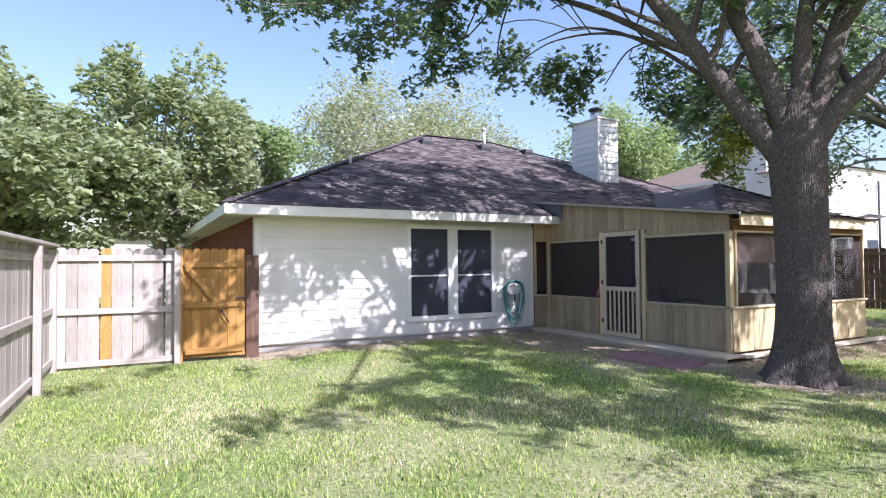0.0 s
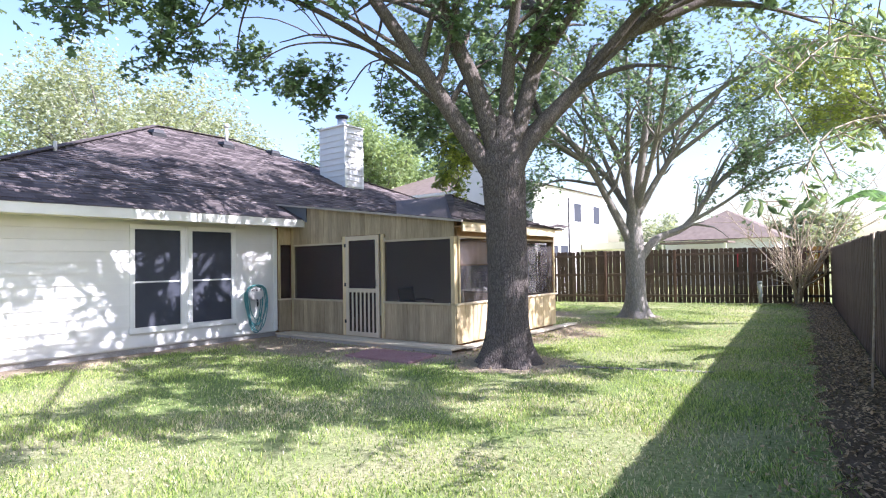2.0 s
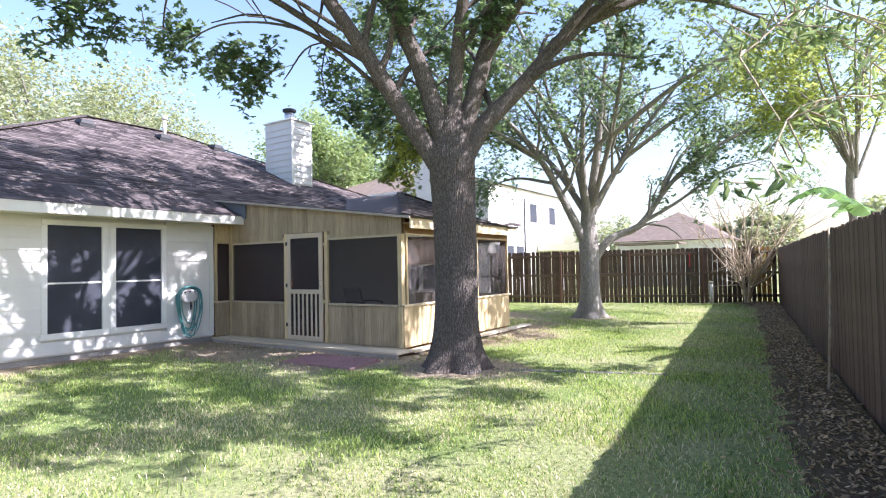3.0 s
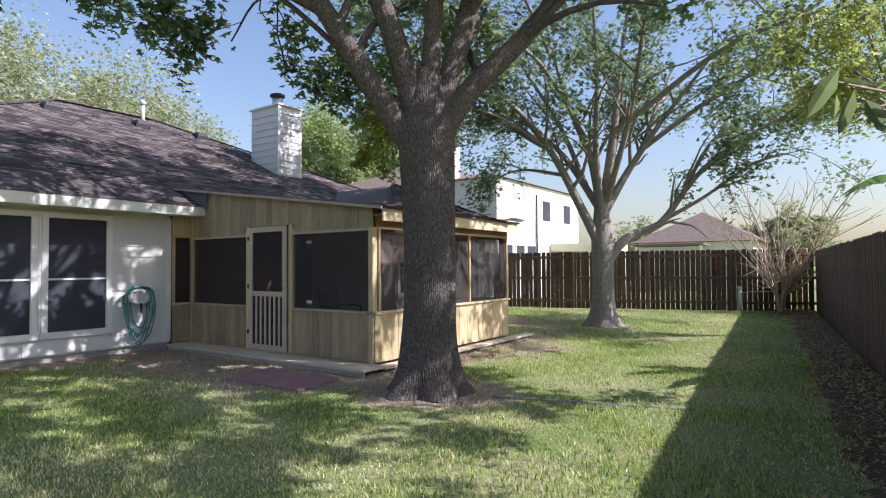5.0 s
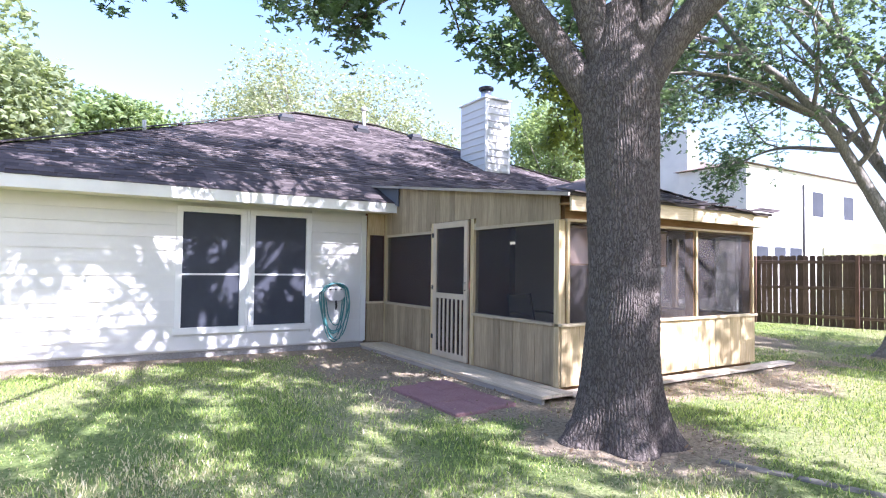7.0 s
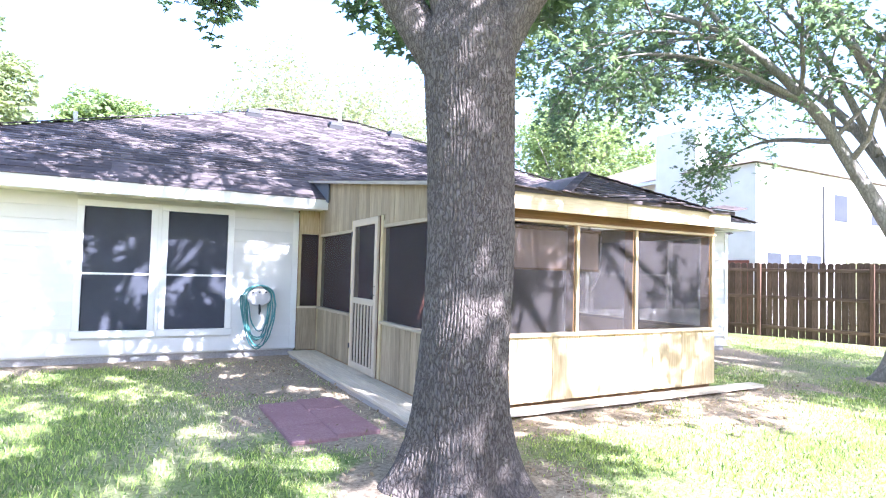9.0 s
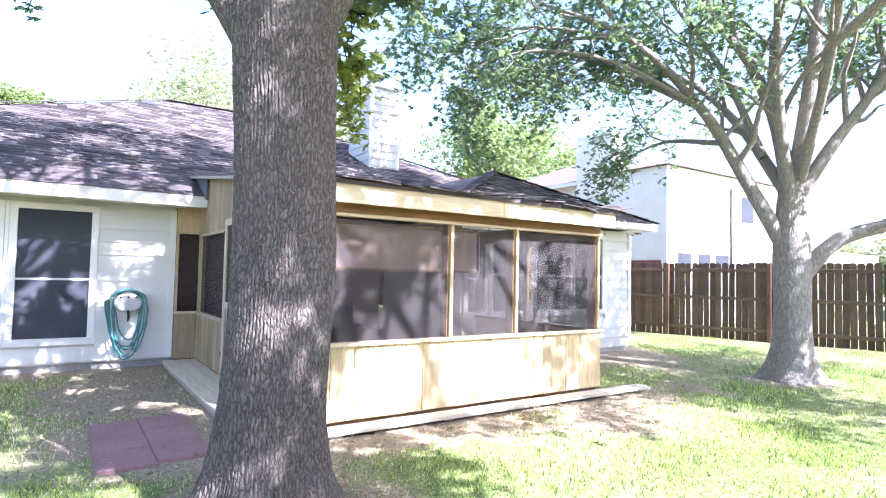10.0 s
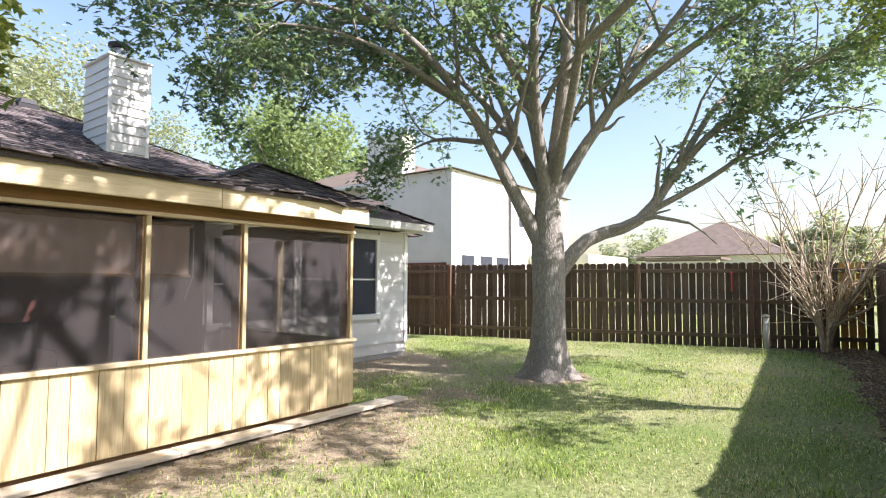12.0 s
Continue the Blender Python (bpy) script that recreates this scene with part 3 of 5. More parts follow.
hp("fascia", boxm(wx1 - 0.005, wy0 + 0.006, EAVE_Z - 0.13, wx1 + 0.02, 11.0, EAVE_Z + 0.005), M_TRIM)
hp("soffit", boxm(EX0 + 0.006, EY0 + 0.006, EAVE_Z - FAS + 0.02, 8.82, FY + 0.015, EAVE_Z - FAS + 0.035), M_CREAM)
hp("soffit", boxm(EX0 + 0.006, FY + 0.016, EAVE_Z - FAS + 0.02, FX0 - 0.001, 24.6, EAVE_Z - FAS + 0.035), M_CREAM)
hp("soffit", boxm(wx0, wy0 + 0.006, EAVE_Z - 0.11, wx1 - 0.006, WY + 0.015, EAVE_Z - 0.095), M_TRIM)
hp("soffit", boxm(WX1 + 0.001, WY + 0.016, EAVE_Z - 0.11, wx1 - 0.006, 11.0, EAVE_Z - 0.095), M_TRIM)


# ---- roof fittings ----
def roof_z(y):
    return EAVE_Z + PITCH * (y - EY0)


def roof_vent(x, y):
    z = roof_z(y)
    t = thing("roof_vent", x, y, z, "dark low box vent on the shingles", "roof vent", "roof vents")
    bm = bmesh.new()
    box(bm, -0.2, -0.2, -0.1, 0.2, 0.2, 0.02)
    part("flange", bm, M_BLACK, t)
    bm = bmesh.new()
    v = [bm.verts.new(p) for p in ((-0.17, -0.2, 0.03), (0.17, -0.2, 0.03), (0.17, 0.2, 0.1), (-0.17, 0.2, 0.1), (-0.13, -0.15, 0.14), (0.13, -0.15, 0.14), (0.13, 0.16, 0.17), (-0.13, 0.16, 0.17))]
    for f in ((0, 1, 5, 4), (1, 2, 6, 5), (2, 3, 7, 6), (3, 0, 4, 7), (4, 5, 6, 7), (3, 2, 1, 0)):
        bm.faces.new([v[i] for i in f])
    part("hood", bm, M_BLACK, t)


for x in (8.55, 10.72, 12.5):
    roof_vent(x, 16.0)
t = thing("vent_pipe", 10.95, 16.3, roof_z(16.3), "pale metal vent pipe with a cap", "vent pipe")
part("pipe", tube(bmesh.new(), [(0, 0, -0.1), (0, 0, 0.58)], 0.05, 12), M_PIPE, t)
part("cap", tube(bmesh.new(), [(0, 0, 0.56), (0, 0, 0.58), (0, 0, 0.66), (0, 0, 0.7)], [0.06, 0.085, 0.085, 0.02], 12), M_PIPE, t)
part("boot", tube(bmesh.new(), [(0, 0, -0.12), (0, 0, 0.03), (0, 0, 0.12)], [0.14, 0.11, 0.055], 12), M_BLACK, t)
t = thing("vent_pipe", 5.0, 12.9, roof_z(12.9), "short pale plumbing vent on the roof", "vent pipe")
part("pipe", tube(bmesh.new(), [(0, 0, -0.1), (0, 0, 0.2)], 0.035, 10), M_PIPE, t)

chimney = thing("chimney", 13.4, 13.6, 3.6, "white lap-sided chimney with a round metal flue", "chimney")
CX0, CX1, CY0, CY1, CZ = 12.99, 13.79, 13.0, 14.2, 5.96
part("core", local(chimney, boxm(CX0 + 0.012, CY0 + 0.012, 3.6, CX1 - 0.012, CY1, CZ)), M_SIDING, chimney)
clad(chimney, CX0 + 0.05, CX1 - 0.05, CY0, 3.85, CZ - 0.06, [])
clad(chimney, 0.05, CY1 - CY0, 0, 4.0, CZ - 0.06, [], at=Matrix.Translation((CX0, CY1, 0)) @ pose(0, 0, 0, 0, 0, -90))
for cx, cy in ((CX0, CY0), (CX1 - 0.05, CY0)):
    part("corner_board", local(chimney, boxm(cx - 0.018, cy - 0.018, 3.9, cx + 0.058, cy + 0.03, CZ)), M_TRIM, chimney)
part("chase_cover", local(chimney, boxm(CX0 - 0.05, CY0 - 0.05, CZ, CX1 + 0.05, CY1 + 0.05, CZ + 0.05, bevel=0.01)), M_TRIM, chimney)
part("flue", local(chimney, tube(bmesh.new(), [(13.36, 13.5, CZ + 0.05), (13.36, 13.5, CZ + 0.34)], 0.15, 20)), M_METAL, chimney)
part("flue_cap", local(chimney, tube(bmesh.new(), [(13.36, 13.5, CZ + 0.37), (13.36, 13.5, CZ + 0.39), (13.36, 13.5, CZ + 0.45), (13.36, 13.5, CZ + 0.47)], [0.16, 0.21, 0.21, 0.17], 20)), M_BLACK, chimney, "dark round rain cap")


# ---- screened porch ----
PX0, PX1, PY = 8.78, 12.7, 5.73
SILL, HEAD = 0.78, 1.97
porch = thing("screened_porch", 10.7, 8, 0, "wooden screened porch with unpainted pine board walls", "porch")


def pp(name, bm, mat, label="", parent=None):
    return part(name, local(porch, bm), mat, parent or porch, label)


def porch_roof_z(y):
    return 2.31 + 0.131 * (y - PY)


pp("floor", boxm(PX0 - 0.02, PY + 0.05, 0.03, PX1, 11.19, 0.09), M_BEAM, "dark porch floor boards")
# lower wall boards and gable boards of the west side
prs = random.Random(5)
y = PY + 0.002
while y < 10.2:
    w = 0.138
    if not (7.42 < y + w / 2 < 8.6):
        zt = SILL - 0.005
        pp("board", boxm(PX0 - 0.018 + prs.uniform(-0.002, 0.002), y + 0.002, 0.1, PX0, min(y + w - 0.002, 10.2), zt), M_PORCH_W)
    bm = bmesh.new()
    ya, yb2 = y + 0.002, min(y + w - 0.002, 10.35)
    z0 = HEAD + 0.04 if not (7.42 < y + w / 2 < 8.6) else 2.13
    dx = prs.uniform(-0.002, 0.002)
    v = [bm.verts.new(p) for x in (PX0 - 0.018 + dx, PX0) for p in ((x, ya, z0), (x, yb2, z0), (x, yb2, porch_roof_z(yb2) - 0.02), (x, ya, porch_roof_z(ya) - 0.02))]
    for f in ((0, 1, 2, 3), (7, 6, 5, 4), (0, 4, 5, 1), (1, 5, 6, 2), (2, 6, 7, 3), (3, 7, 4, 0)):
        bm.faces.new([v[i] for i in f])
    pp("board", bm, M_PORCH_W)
    y += w
# frame of the west side
for a, b in ((PY + 0.09, 7.44), (8.6, 10.2)):
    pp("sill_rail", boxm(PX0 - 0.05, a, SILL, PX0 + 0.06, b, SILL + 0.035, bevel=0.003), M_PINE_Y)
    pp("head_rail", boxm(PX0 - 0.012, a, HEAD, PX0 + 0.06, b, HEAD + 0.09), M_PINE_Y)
    pp("screen", boxm(PX0 + 0.018, a, SILL + 0.036, PX0 + 0.02, b, HEAD - 0.001), M_SCREEN)
for a in (PY, 7.44, 8.52, 10.2):
    pp("post", boxm(PX0 - 0.02 if a != PY else PX0 - 0.03, a, 0.09, PX0 + 0.07, a + 0.085, 2.4 if a == 10.2 else 2.128 if a > 7 else HEAD + 0.04, bevel=0.004), M_PINE)
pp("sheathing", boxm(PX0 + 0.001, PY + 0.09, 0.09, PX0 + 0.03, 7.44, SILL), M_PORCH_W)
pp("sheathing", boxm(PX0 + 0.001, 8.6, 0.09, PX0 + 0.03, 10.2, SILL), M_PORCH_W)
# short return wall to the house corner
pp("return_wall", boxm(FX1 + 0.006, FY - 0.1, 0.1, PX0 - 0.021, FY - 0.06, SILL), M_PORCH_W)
pp("return_wall", boxm(FX1 + 0.006, FY - 0.1, HEAD + 0.04, PX0 - 0.021, FY - 0.06, 2.41), M_PINE)
pp("screen", boxm(FX1 + 0.04, FY - 0.08, SILL + 0.04, PX0 - 0.021, FY - 0.078, HEAD + 0.039), M_SCREEN)
pp("sill_rail", boxm(FX1 + 0.006, FY - 0.12, SILL + 0.001, PX0 - 0.022, FY - 0.04, SILL + 0.035), M_PINE_X)
pp("post", boxm(FX1 + 0.006, FY - 0.11, SILL + 0.036, FX1 + 0.039, FY - 0.05, HEAD + 0.039), M_PINE)
# south side
x = PX0 - 0.005
while x < PX1 - 0.02:
    w = prs.choice((0.14, 0.19, 0.24, 0.28))
    b = min(x + w, PX1)
    pp("board", boxm(x + 0.003, PY - 0.02 + prs.uniform(-0.003, 0.003), 0.1, b - 0.003, PY - 0.001, SILL - 0.005), M_PINE)
    x = b
pp("sheathing", boxm(PX0 + 0.1, PY, 0.09, PX1 - 0.1, PY + 0.03, SILL), M_PINE)
pp("sill_rail", boxm(PX0 - 0.03, PY - 0.055, SILL, PX1 + 0.02, PY + 0.07, SILL + 0.035, bevel=0.003), M_PINE_X)
for x in (PX0 + 0.06, 10.34, 11.245, PX1 - 0.085):
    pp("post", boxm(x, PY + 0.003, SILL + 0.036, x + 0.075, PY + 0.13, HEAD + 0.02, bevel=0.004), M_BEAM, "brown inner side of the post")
    pp("batten", boxm(x + 0.018, PY - 0.03, SILL + 0.036, x + 0.058, PY - 0.001, HEAD + 0.019, bevel=0.003), M_PINE)
for a, b in ((PX0 + 0.136, 10.339), (10.416, 11.244), (11.321, PX1 - 0.086)):
    pp("screen", boxm(a, PY + 0.0, SILL + 0.036, b, PY + 0.002, HEAD - 0.001), M_SCREEN)
pp("head_rail", boxm(PX0 + 0.06, PY - 0.04, HEAD + 0.021, PX1, PY + 0.06, HEAD + 0.05, bevel=0.003), M_PINE_X)
pp("beam", boxm(PX0 + 0.05, PY - 0.012, HEAD + 0.051, PX1, PY + 0.08, porch_roof_z(PY) - 0.03), M_BEAM, "reddish-brown header beam")
pp("fascia", boxm(PX0 - 0.06, 5.5, 2.09, 10.9, 5.535, 2.27, bevel=0.004), M_PINE_X)
pp("fascia", boxm(10.904, 5.5, 2.088, PX1 + 0.02, 5.535, 2.268, bevel=0.004), M_PINE_X)
pp("soffit", boxm(PX0 - 0.05, 5.536, 2.17, PX1 + 0.01, PY - 0.013, 2.19), M_BEAM)
# east side
pp("sheathing", boxm(PX1 - 0.03, PY + 0.08, 0.09, PX1 - 0.001, WY - 0.04, SILL), M_PINE)
pp("sill_rail", boxm(PX1 - 0.08, PY + 0.08, SILL, PX1 + 0.02, WY - 0.04, SILL + 0.035), M_PINE_Y)
pp("head_rail", boxm(PX1 - 0.07, PY + 0.09, HEAD, PX1, WY - 0.04, HEAD + 0.2), M_PINE_Y)
pp("screen", boxm(PX1 - 0.04, PY + 0.07, SILL + 0.036, PX1 - 0.038, WY - 0.04, HEAD - 0.001), M_SCREEN)
pp("post", boxm(PX1 - 0.08, 7.0, SILL + 0.036, PX1 - 0.001, 7.075, HEAD - 0.002), M_PINE)
# low roof
bm = bmesh.new()
ring = ((PX0 - 0.1, 5.47), (PX1 + 0.06, 5.47), (PX1 + 0.06, 7.9), (wx0, 8.0), (wx0, 11.0), (PX0 - 0.1, 11.0))
lo = [bm.verts.new((x, y, porch_roof_z(y) - 0.02)) for x, y in ring]
hi = [bm.verts.new((x, y, porch_roof_z(y) + 0.02)) for x, y in ring]
bm.faces.new(lo)
bm.faces.new(hi[::-1])
for i in range(6):
    j = (i + 1) % 6
    bm.faces.new((lo[i], lo[j], hi[j], hi[i]))
pp("roof", bm, M_SHINGLE)
bm = bmesh.new()
v = [bm.verts.new((x, y, z)) for x in (PX0 - 0.06, PX0 - 0.035) for y, z in ((9.7, 2.49), (9.7, porch_roof_z(9.7) - 0.03), (10.85, porch_roof_z(10.85) - 0.03))]
for f in ((0, 1, 2), (5, 4, 3), (0, 3, 4, 1), (1, 4, 5, 2), (2, 5, 3, 0)):
    bm.faces.new([v[i] for i in f])
pp("flashing", bm, M_FLASH, "blue-grey metal flashing")
part("drip_edge", boxm(0, 0, 0, 0.03, 5.3, 0.04), M_GREY_Y, porch).matrix_local = Matrix.Translation(-porch.location) @ pose(PX0 - 0.135, 5.48, porch_roof_z(5.48) - 0.03, math.degrees(math.atan(0.131)))
# curled shingle ends over the fascia
me = mesh_of("shingle", boxm(0, -0.06, 0, 0.3, 0.25, 0.012), M_SHINGLE)
x = PX0 - 0.1
while x < PX1:
    ob = piece("shingle", me, porch, Matrix.Translation(-porch.location) @ pose(x, 5.47, porch_roof_z(5.47) + 0.03, prs.uniform(0, 14), prs.uniform(-13, 13), prs.uniform(-4, 4)))
    x += 0.305

# screen door
door = thing("screen_door", PX0 - 0.03, 8.02, 0.09, "tan wooden screen door with vertical slats below", "screen door")


def dp(name, bm, mat=M_DOORWOOD, label=""):
    return part(name, local(door, bm), mat, door, label)


DX0, DX1, DY0, DY1 = PX0 - 0.055, PX0 - 0.021, 7.545, 8.485
for a in (DY0, DY1 - 0.09):
    dp("stile", boxm(DX0, a, 0.1, DX1, a + 0.09, 2.12, bevel=0.004))
for a, b in ((0.1, 0.19), (0.98, 1.06), (2.03, 2.12)):
    dp("rail", boxm(DX0, DY0 + 0.091, a, DX1, DY1 - 0.091, b, bevel=0.004))
for k in range(6):
    yy = DY0 + 0.155 + k * 0.115
    dp("slat", boxm(DX0 + 0.008, yy, 0.191, DX1 - 0.008, yy + 0.045, 0.979, bevel=0.003))
dp("screen", boxm(DX0 + 0.018, DY0 + 0.09, 0.19, DX0 + 0.02, DY1 - 0.09, 2.03), M_SCREEN)
for z in (0.35, 1.1, 1.9):
    dp("hinge", boxm(DX0 - 0.006, DY1 - 0.02, z, DX0 - 0.001, DY1 + 0.03, z + 0.07), M_BLACK)
dp("handle", tube(bmesh.new(), [(DX0, DY0 + 0.045, 1.12), (DX0 - 0.04, DY0 + 0.045, 1.13), (DX0 - 0.04, DY0 + 0.045, 1.22), (DX0, DY0 + 0.045, 1.23)], 0.008, 8), M_BLACK, "black pull handle")

# deck edges round the porch
deck = thing("deck_step", 8.6, 8, 0, "narrow weathered wooden deck ledge along the porch", "deck")
for k, (a, b) in enumerate(((8.3, 8.448), (8.452, 8.6), (8.604, 8.755))):
    for y0, y1 in ((5.5, 7.9), (7.906, 10.26)):
        part("plank", local(deck, boxm(a, y0, 0.055, b, y1, 0.092, bevel=0.004)), M_DECK, deck)
part("rim_joist", local(deck, boxm(8.32, 5.52, -0.03, 8.355, 10.24, 0.054)), M_GREY_Y, deck)
for x0, x1 in ((8.76, 10.6), (10.604, 12.2), (12.204, 13.42)):
    part("plank", local(deck, boxm(x0, 5.5, 0.03, x1, 5.7, 0.068, bevel=0.004)), M_DECK_X, deck)
for x in (9, 10.2, 11.4, 12.6, 13.2):
    part("block", local(deck, boxm(x, 5.54, -0.03, x + 0.12, 5.66, 0.029)), M_SLAB, deck)

shade = thing("roller_shade", 9.9, 5.84, 1.5, "half-drawn peach fabric shade inside the screen", "shade")
bm = bmesh.new()
prev = None
for k in range(49):
    x = 8.95 + 1.85 * k / 48
    w = 0.006 * math.sin(k * 1.3)
    cur = [bm.verts.new((x, 5.84 + w + o, z)) for o, z in ((0, 1.51), (0, 1.93), (0.004, 1.93), (0.004, 1.51))]
    if prev:
        for q in range(4):
            bm.faces.new((prev[q], cur[q], cur[(q + 1) % 4], prev[(q + 1) % 4]))
    prev = cur
part("fabric", local(shade, bm), M_SHADE, shade)
part("roller", local(shade, tube(bmesh.new(), [(8.92, 5.85, 1.945), (10.83, 5.85, 1.945)], 0.022, 10)), M_BEAM, shade)
part("bottom_bar", local(shade, boxm(8.94, 5.825, 1.485, 10.81, 5.855, 1.509)), M_BEAM, shade)
part("cord", local(shade, tube(bmesh.new(), [(10.84, 5.84, 1.9), (10.84, 5.84, 1.5), (10.83, 5.96, 1.28)], 0.005, 6)), M_ROPE, shade, "white pull cord")


# ---- hose on the front wall ----
hose = thing("garden_hose", 7.82, FY - 0.05, 0.75, "teal garden hose coiled on a pale wall hanger", "garden hose")
bm = bmesh.new()
tube(bm, [(0, 0.03, 0.26), (0, -0.02, 0.26), (0, -0.1, 0.26), (0, -0.11, 0.26)], [0.16, 0.175, 0.175, 0.14], 24)
bm.transform(Matrix.Diagonal((1.05, 1, 0.8, 1)))
part("hanger", bm, M_REEL, hose, "pale plastic hose hanger")
for dx in (-0.1, 0.0, 0.1):
    part("bolt", tube(bmesh.new(), [(dx, -0.105, 0.29), (dx, -0.122, 0.29)], 0.014, 8), M_BLACK, hose)
hrs = random.Random(3)
for k in range(7):
    w, drop = hrs.uniform(0.13, 0.29), hrs.uniform(0.55, 0.86)
    cx, yy = hrs.uniform(-0.03, 0.03), -0.025 - 0.02 * k
    pts = []
    for a in range(29):
        th = 2 * math.pi * a / 28
        sn, cs = math.sin(th), math.cos(th)
        zz = 0.24 + (0.16 * cs if cs > 0 else drop * cs)
        pts.append((cx + w * sn * (1.0 if cs < 0 else 0.85) + hrs.uniform(-0.006, 0.006), yy, zz))
    part("coil", tube(bmesh.new(), pts, 0.0105, 8, cap=False), M_HOSE, hose)
part("nozzle", tube(bmesh.new(), [(0.0, -0.13, 0.1), (0.01, -0.13, 0.0), (0.0, -0.13, -0.06)], [0.016, 0.02, 0.012], 8), M_BLACK, hose)

paver = thing("paving_slab", 7.75, 6.2, 0.02, "faded red paving slabs set in the soil", "paving slab")
for i in range(2):
    for j in range(3):
        part("slab", local(paver, boxm(7.25 + 0.4 * i, 5.55 + 0.47 * j + 0.06 * i, -0.03, 7.647 + 0.4 * i, 6.017 + 0.47 * j + 0.06 * i, 0.028 + 0.005 * ((i + j) % 2), bevel=0.008)), M_PAVER, paver)
edging = thing("stone_edging", 8.7, 2.7, 0, "half-buried pale concrete edging strip in the grass", "edging")
for k in range(4):
    part("stone", boxm(-0.045, -0.25, -0.03, 0.045, 0.25, 0.008, bevel=0.01), M_EDGING, edging).matrix_local = pose(-0.32 + 0.16 * k, 0.6 - 0.5 * k, 0, 0, 0, 17.5)


# ---- fences ----
def picket_mesh(w, h, material, t=0.018, ear=0.03):
    bm = bmesh.new()
    a = [(0, 0), (w, 0), (w, h - ear), (w - ear, h), (ear, h), (0, h - ear)]
    f0 = [bm.verts.new((x, 0, z)) for x, z in a]
    f1 = [bm.verts.new((x, t, z)) for x, z in a]
    bm.faces.new(f0)
    bm.faces.new(f1[::-1])
    for i in range(6):
        j = (i + 1) % 6
        bm.faces.new((f0[i], f0[j], f1[j], f1[i]))
    return mesh_of("picket", bm, material)


def fence(p0, p1, height, materials, label, group, seed, rails=(0.3, 1.0, 1.65), posts=2.4, inside=-1, lean=0.6, gap=(0.001, 0.012), post_mat=None, special=None, cap=False):
    """A board fence from p0 to p1; inside -1 puts rails and posts on the right-hand side of the way."""
    d = Vector((p1[0] - p0[0], p1[1] - p0[1], 0))
    length, rs = d.length, random.Random(seed)
    t = thing("fence", p0[0], p0[1], 0, label, "fence", group)
    t.rotation_euler = (0, 0, math.atan2(d.y, d.x))
    bpy.context.view_layer.update()
    pick = [picket_mesh(w, height, materials[0]) for w in (0.138, 0.135, 0.141)]
    alt = [picket_mesh(0.138, height, special[0])] if special else None
    x, k = 0.0, 0
    while x < length - 0.1:
        me = rs.choice(pick)
        if special and special[1] <= x < special[2]:
            me = alt[0]
        piece("picket", me, t, pose(x, -0.003 * (k % 2), -0.02 + rs.uniform(-0.015, 0.012), 0, rs.uniform(-lean, lean), 0))
        x += 0.14 + rs.uniform(*gap)
        k += 1
    y0, y1 = (-0.045, -0.005) if inside < 0 else (0.02, 0.06)
    for z in rails:
        a = 0.0
        while a < length - 0.05:
            b = min(a + posts, length)
            part("rail", boxm(a + 0.002, y0, z - 0.045, b - 0.002, y1, z + 0.045, bevel=0.004), materials[1], t)
            a = b
    a = 0.0
    while a < length + 0.01:
        part("post", boxm(a - 0.045, y0 - 0.09 if inside < 0 else y1, -0.05, a + 0.045, y0 - 0.001 if inside < 0 else y1 + 0.09, height - 0.04, bevel=0.006), post_mat or materials[2], t)
        a += posts
    if cap:
        part("cap_rail", boxm(0, -0.12, height - 0.01, length, 0.06, height + 0.03, bevel=0.006), materials[1], t)
    return t


# grey fence on the side of the gate
fence((-0.52, 10.08), (1.12, 9.98), 1.83, (M_GREY, M_GREY_X, M_GREY), "weathered grey board fence with gaps and one newer orange board", "garden fences", 11,
      rails=(0.08, 0.86, 1.66), posts=1.64, special=(M_GATE, 0.5, 0.62), gap=(0.002, 0.012))
fence((-0.78, -1.2), (-0.56, 10.0), 1.83, (M_GREY, M_GREY_X, M_GREY), "sunlit weathered grey board fence with rails and posts", "garden fences", 12,
      rails=(0.16, 0.9, 1.66), posts=2.4, gap=(0.0005, 0.004), cap=True)
rx0, rx1 = -0.78, 23.2
fence((rx1, fence_right_y(rx1)), (rx0, fence_right_y(rx0)), 1.86, (M_DARK, M_DARK_X, M_DARK), "tall dark brown board fence in shade", "garden fences", 13, inside=1, gap=(-0.009, -0.007), lean=0.1)
fence((19.9, 12.4), (23.2, 0.9), 1.93, (M_DARK, M_DARK_X, M_POST), "dark brown board fence with light showing through gaps", "garden fences", 14,
      rails=(0.25, 1.02, 1.72), gap=(0.001, 0.016), lean=0.45, special=(M_GATE, 11.3, 11.62))

gate = thing("gate", 1.2, 9.97, 0, "orange-stained wooden garden gate, closed", "gate")
gm = picket_mesh(0.13, 1.76, M_GATE)
for k in range(7):
    piece("board", gm, gate, pose(0.0 + 0.134 * k, 0.03 - 0.008 * k, 0.05))
for z in (0.16, 0.9, 1.55):
    part("rail", boxm(0.02, -0.05, z - 0.045, 0.9, -0.012, z + 0.045, bevel=0.004), M_GATE_X, gate)
bm = boxm(0, -0.048, -0.045, 1.12, -0.014, 0.045, bevel=0.004)
part("brace", bm, M_GATE_X, gate).matrix_local = pose(0.06, -0.001, 1.5, 0, 52, 0) @ Matrix.Diagonal((0.78, 0.9, 1, 1))
for x in (-0.1, 0.95):
    part("post", boxm(x, -0.07, -0.05, x + 0.09, 0.03, 1.84 if x < 0 else 1.7, bevel=0.005), M_GATE if x < 0 else M_POST, gate)
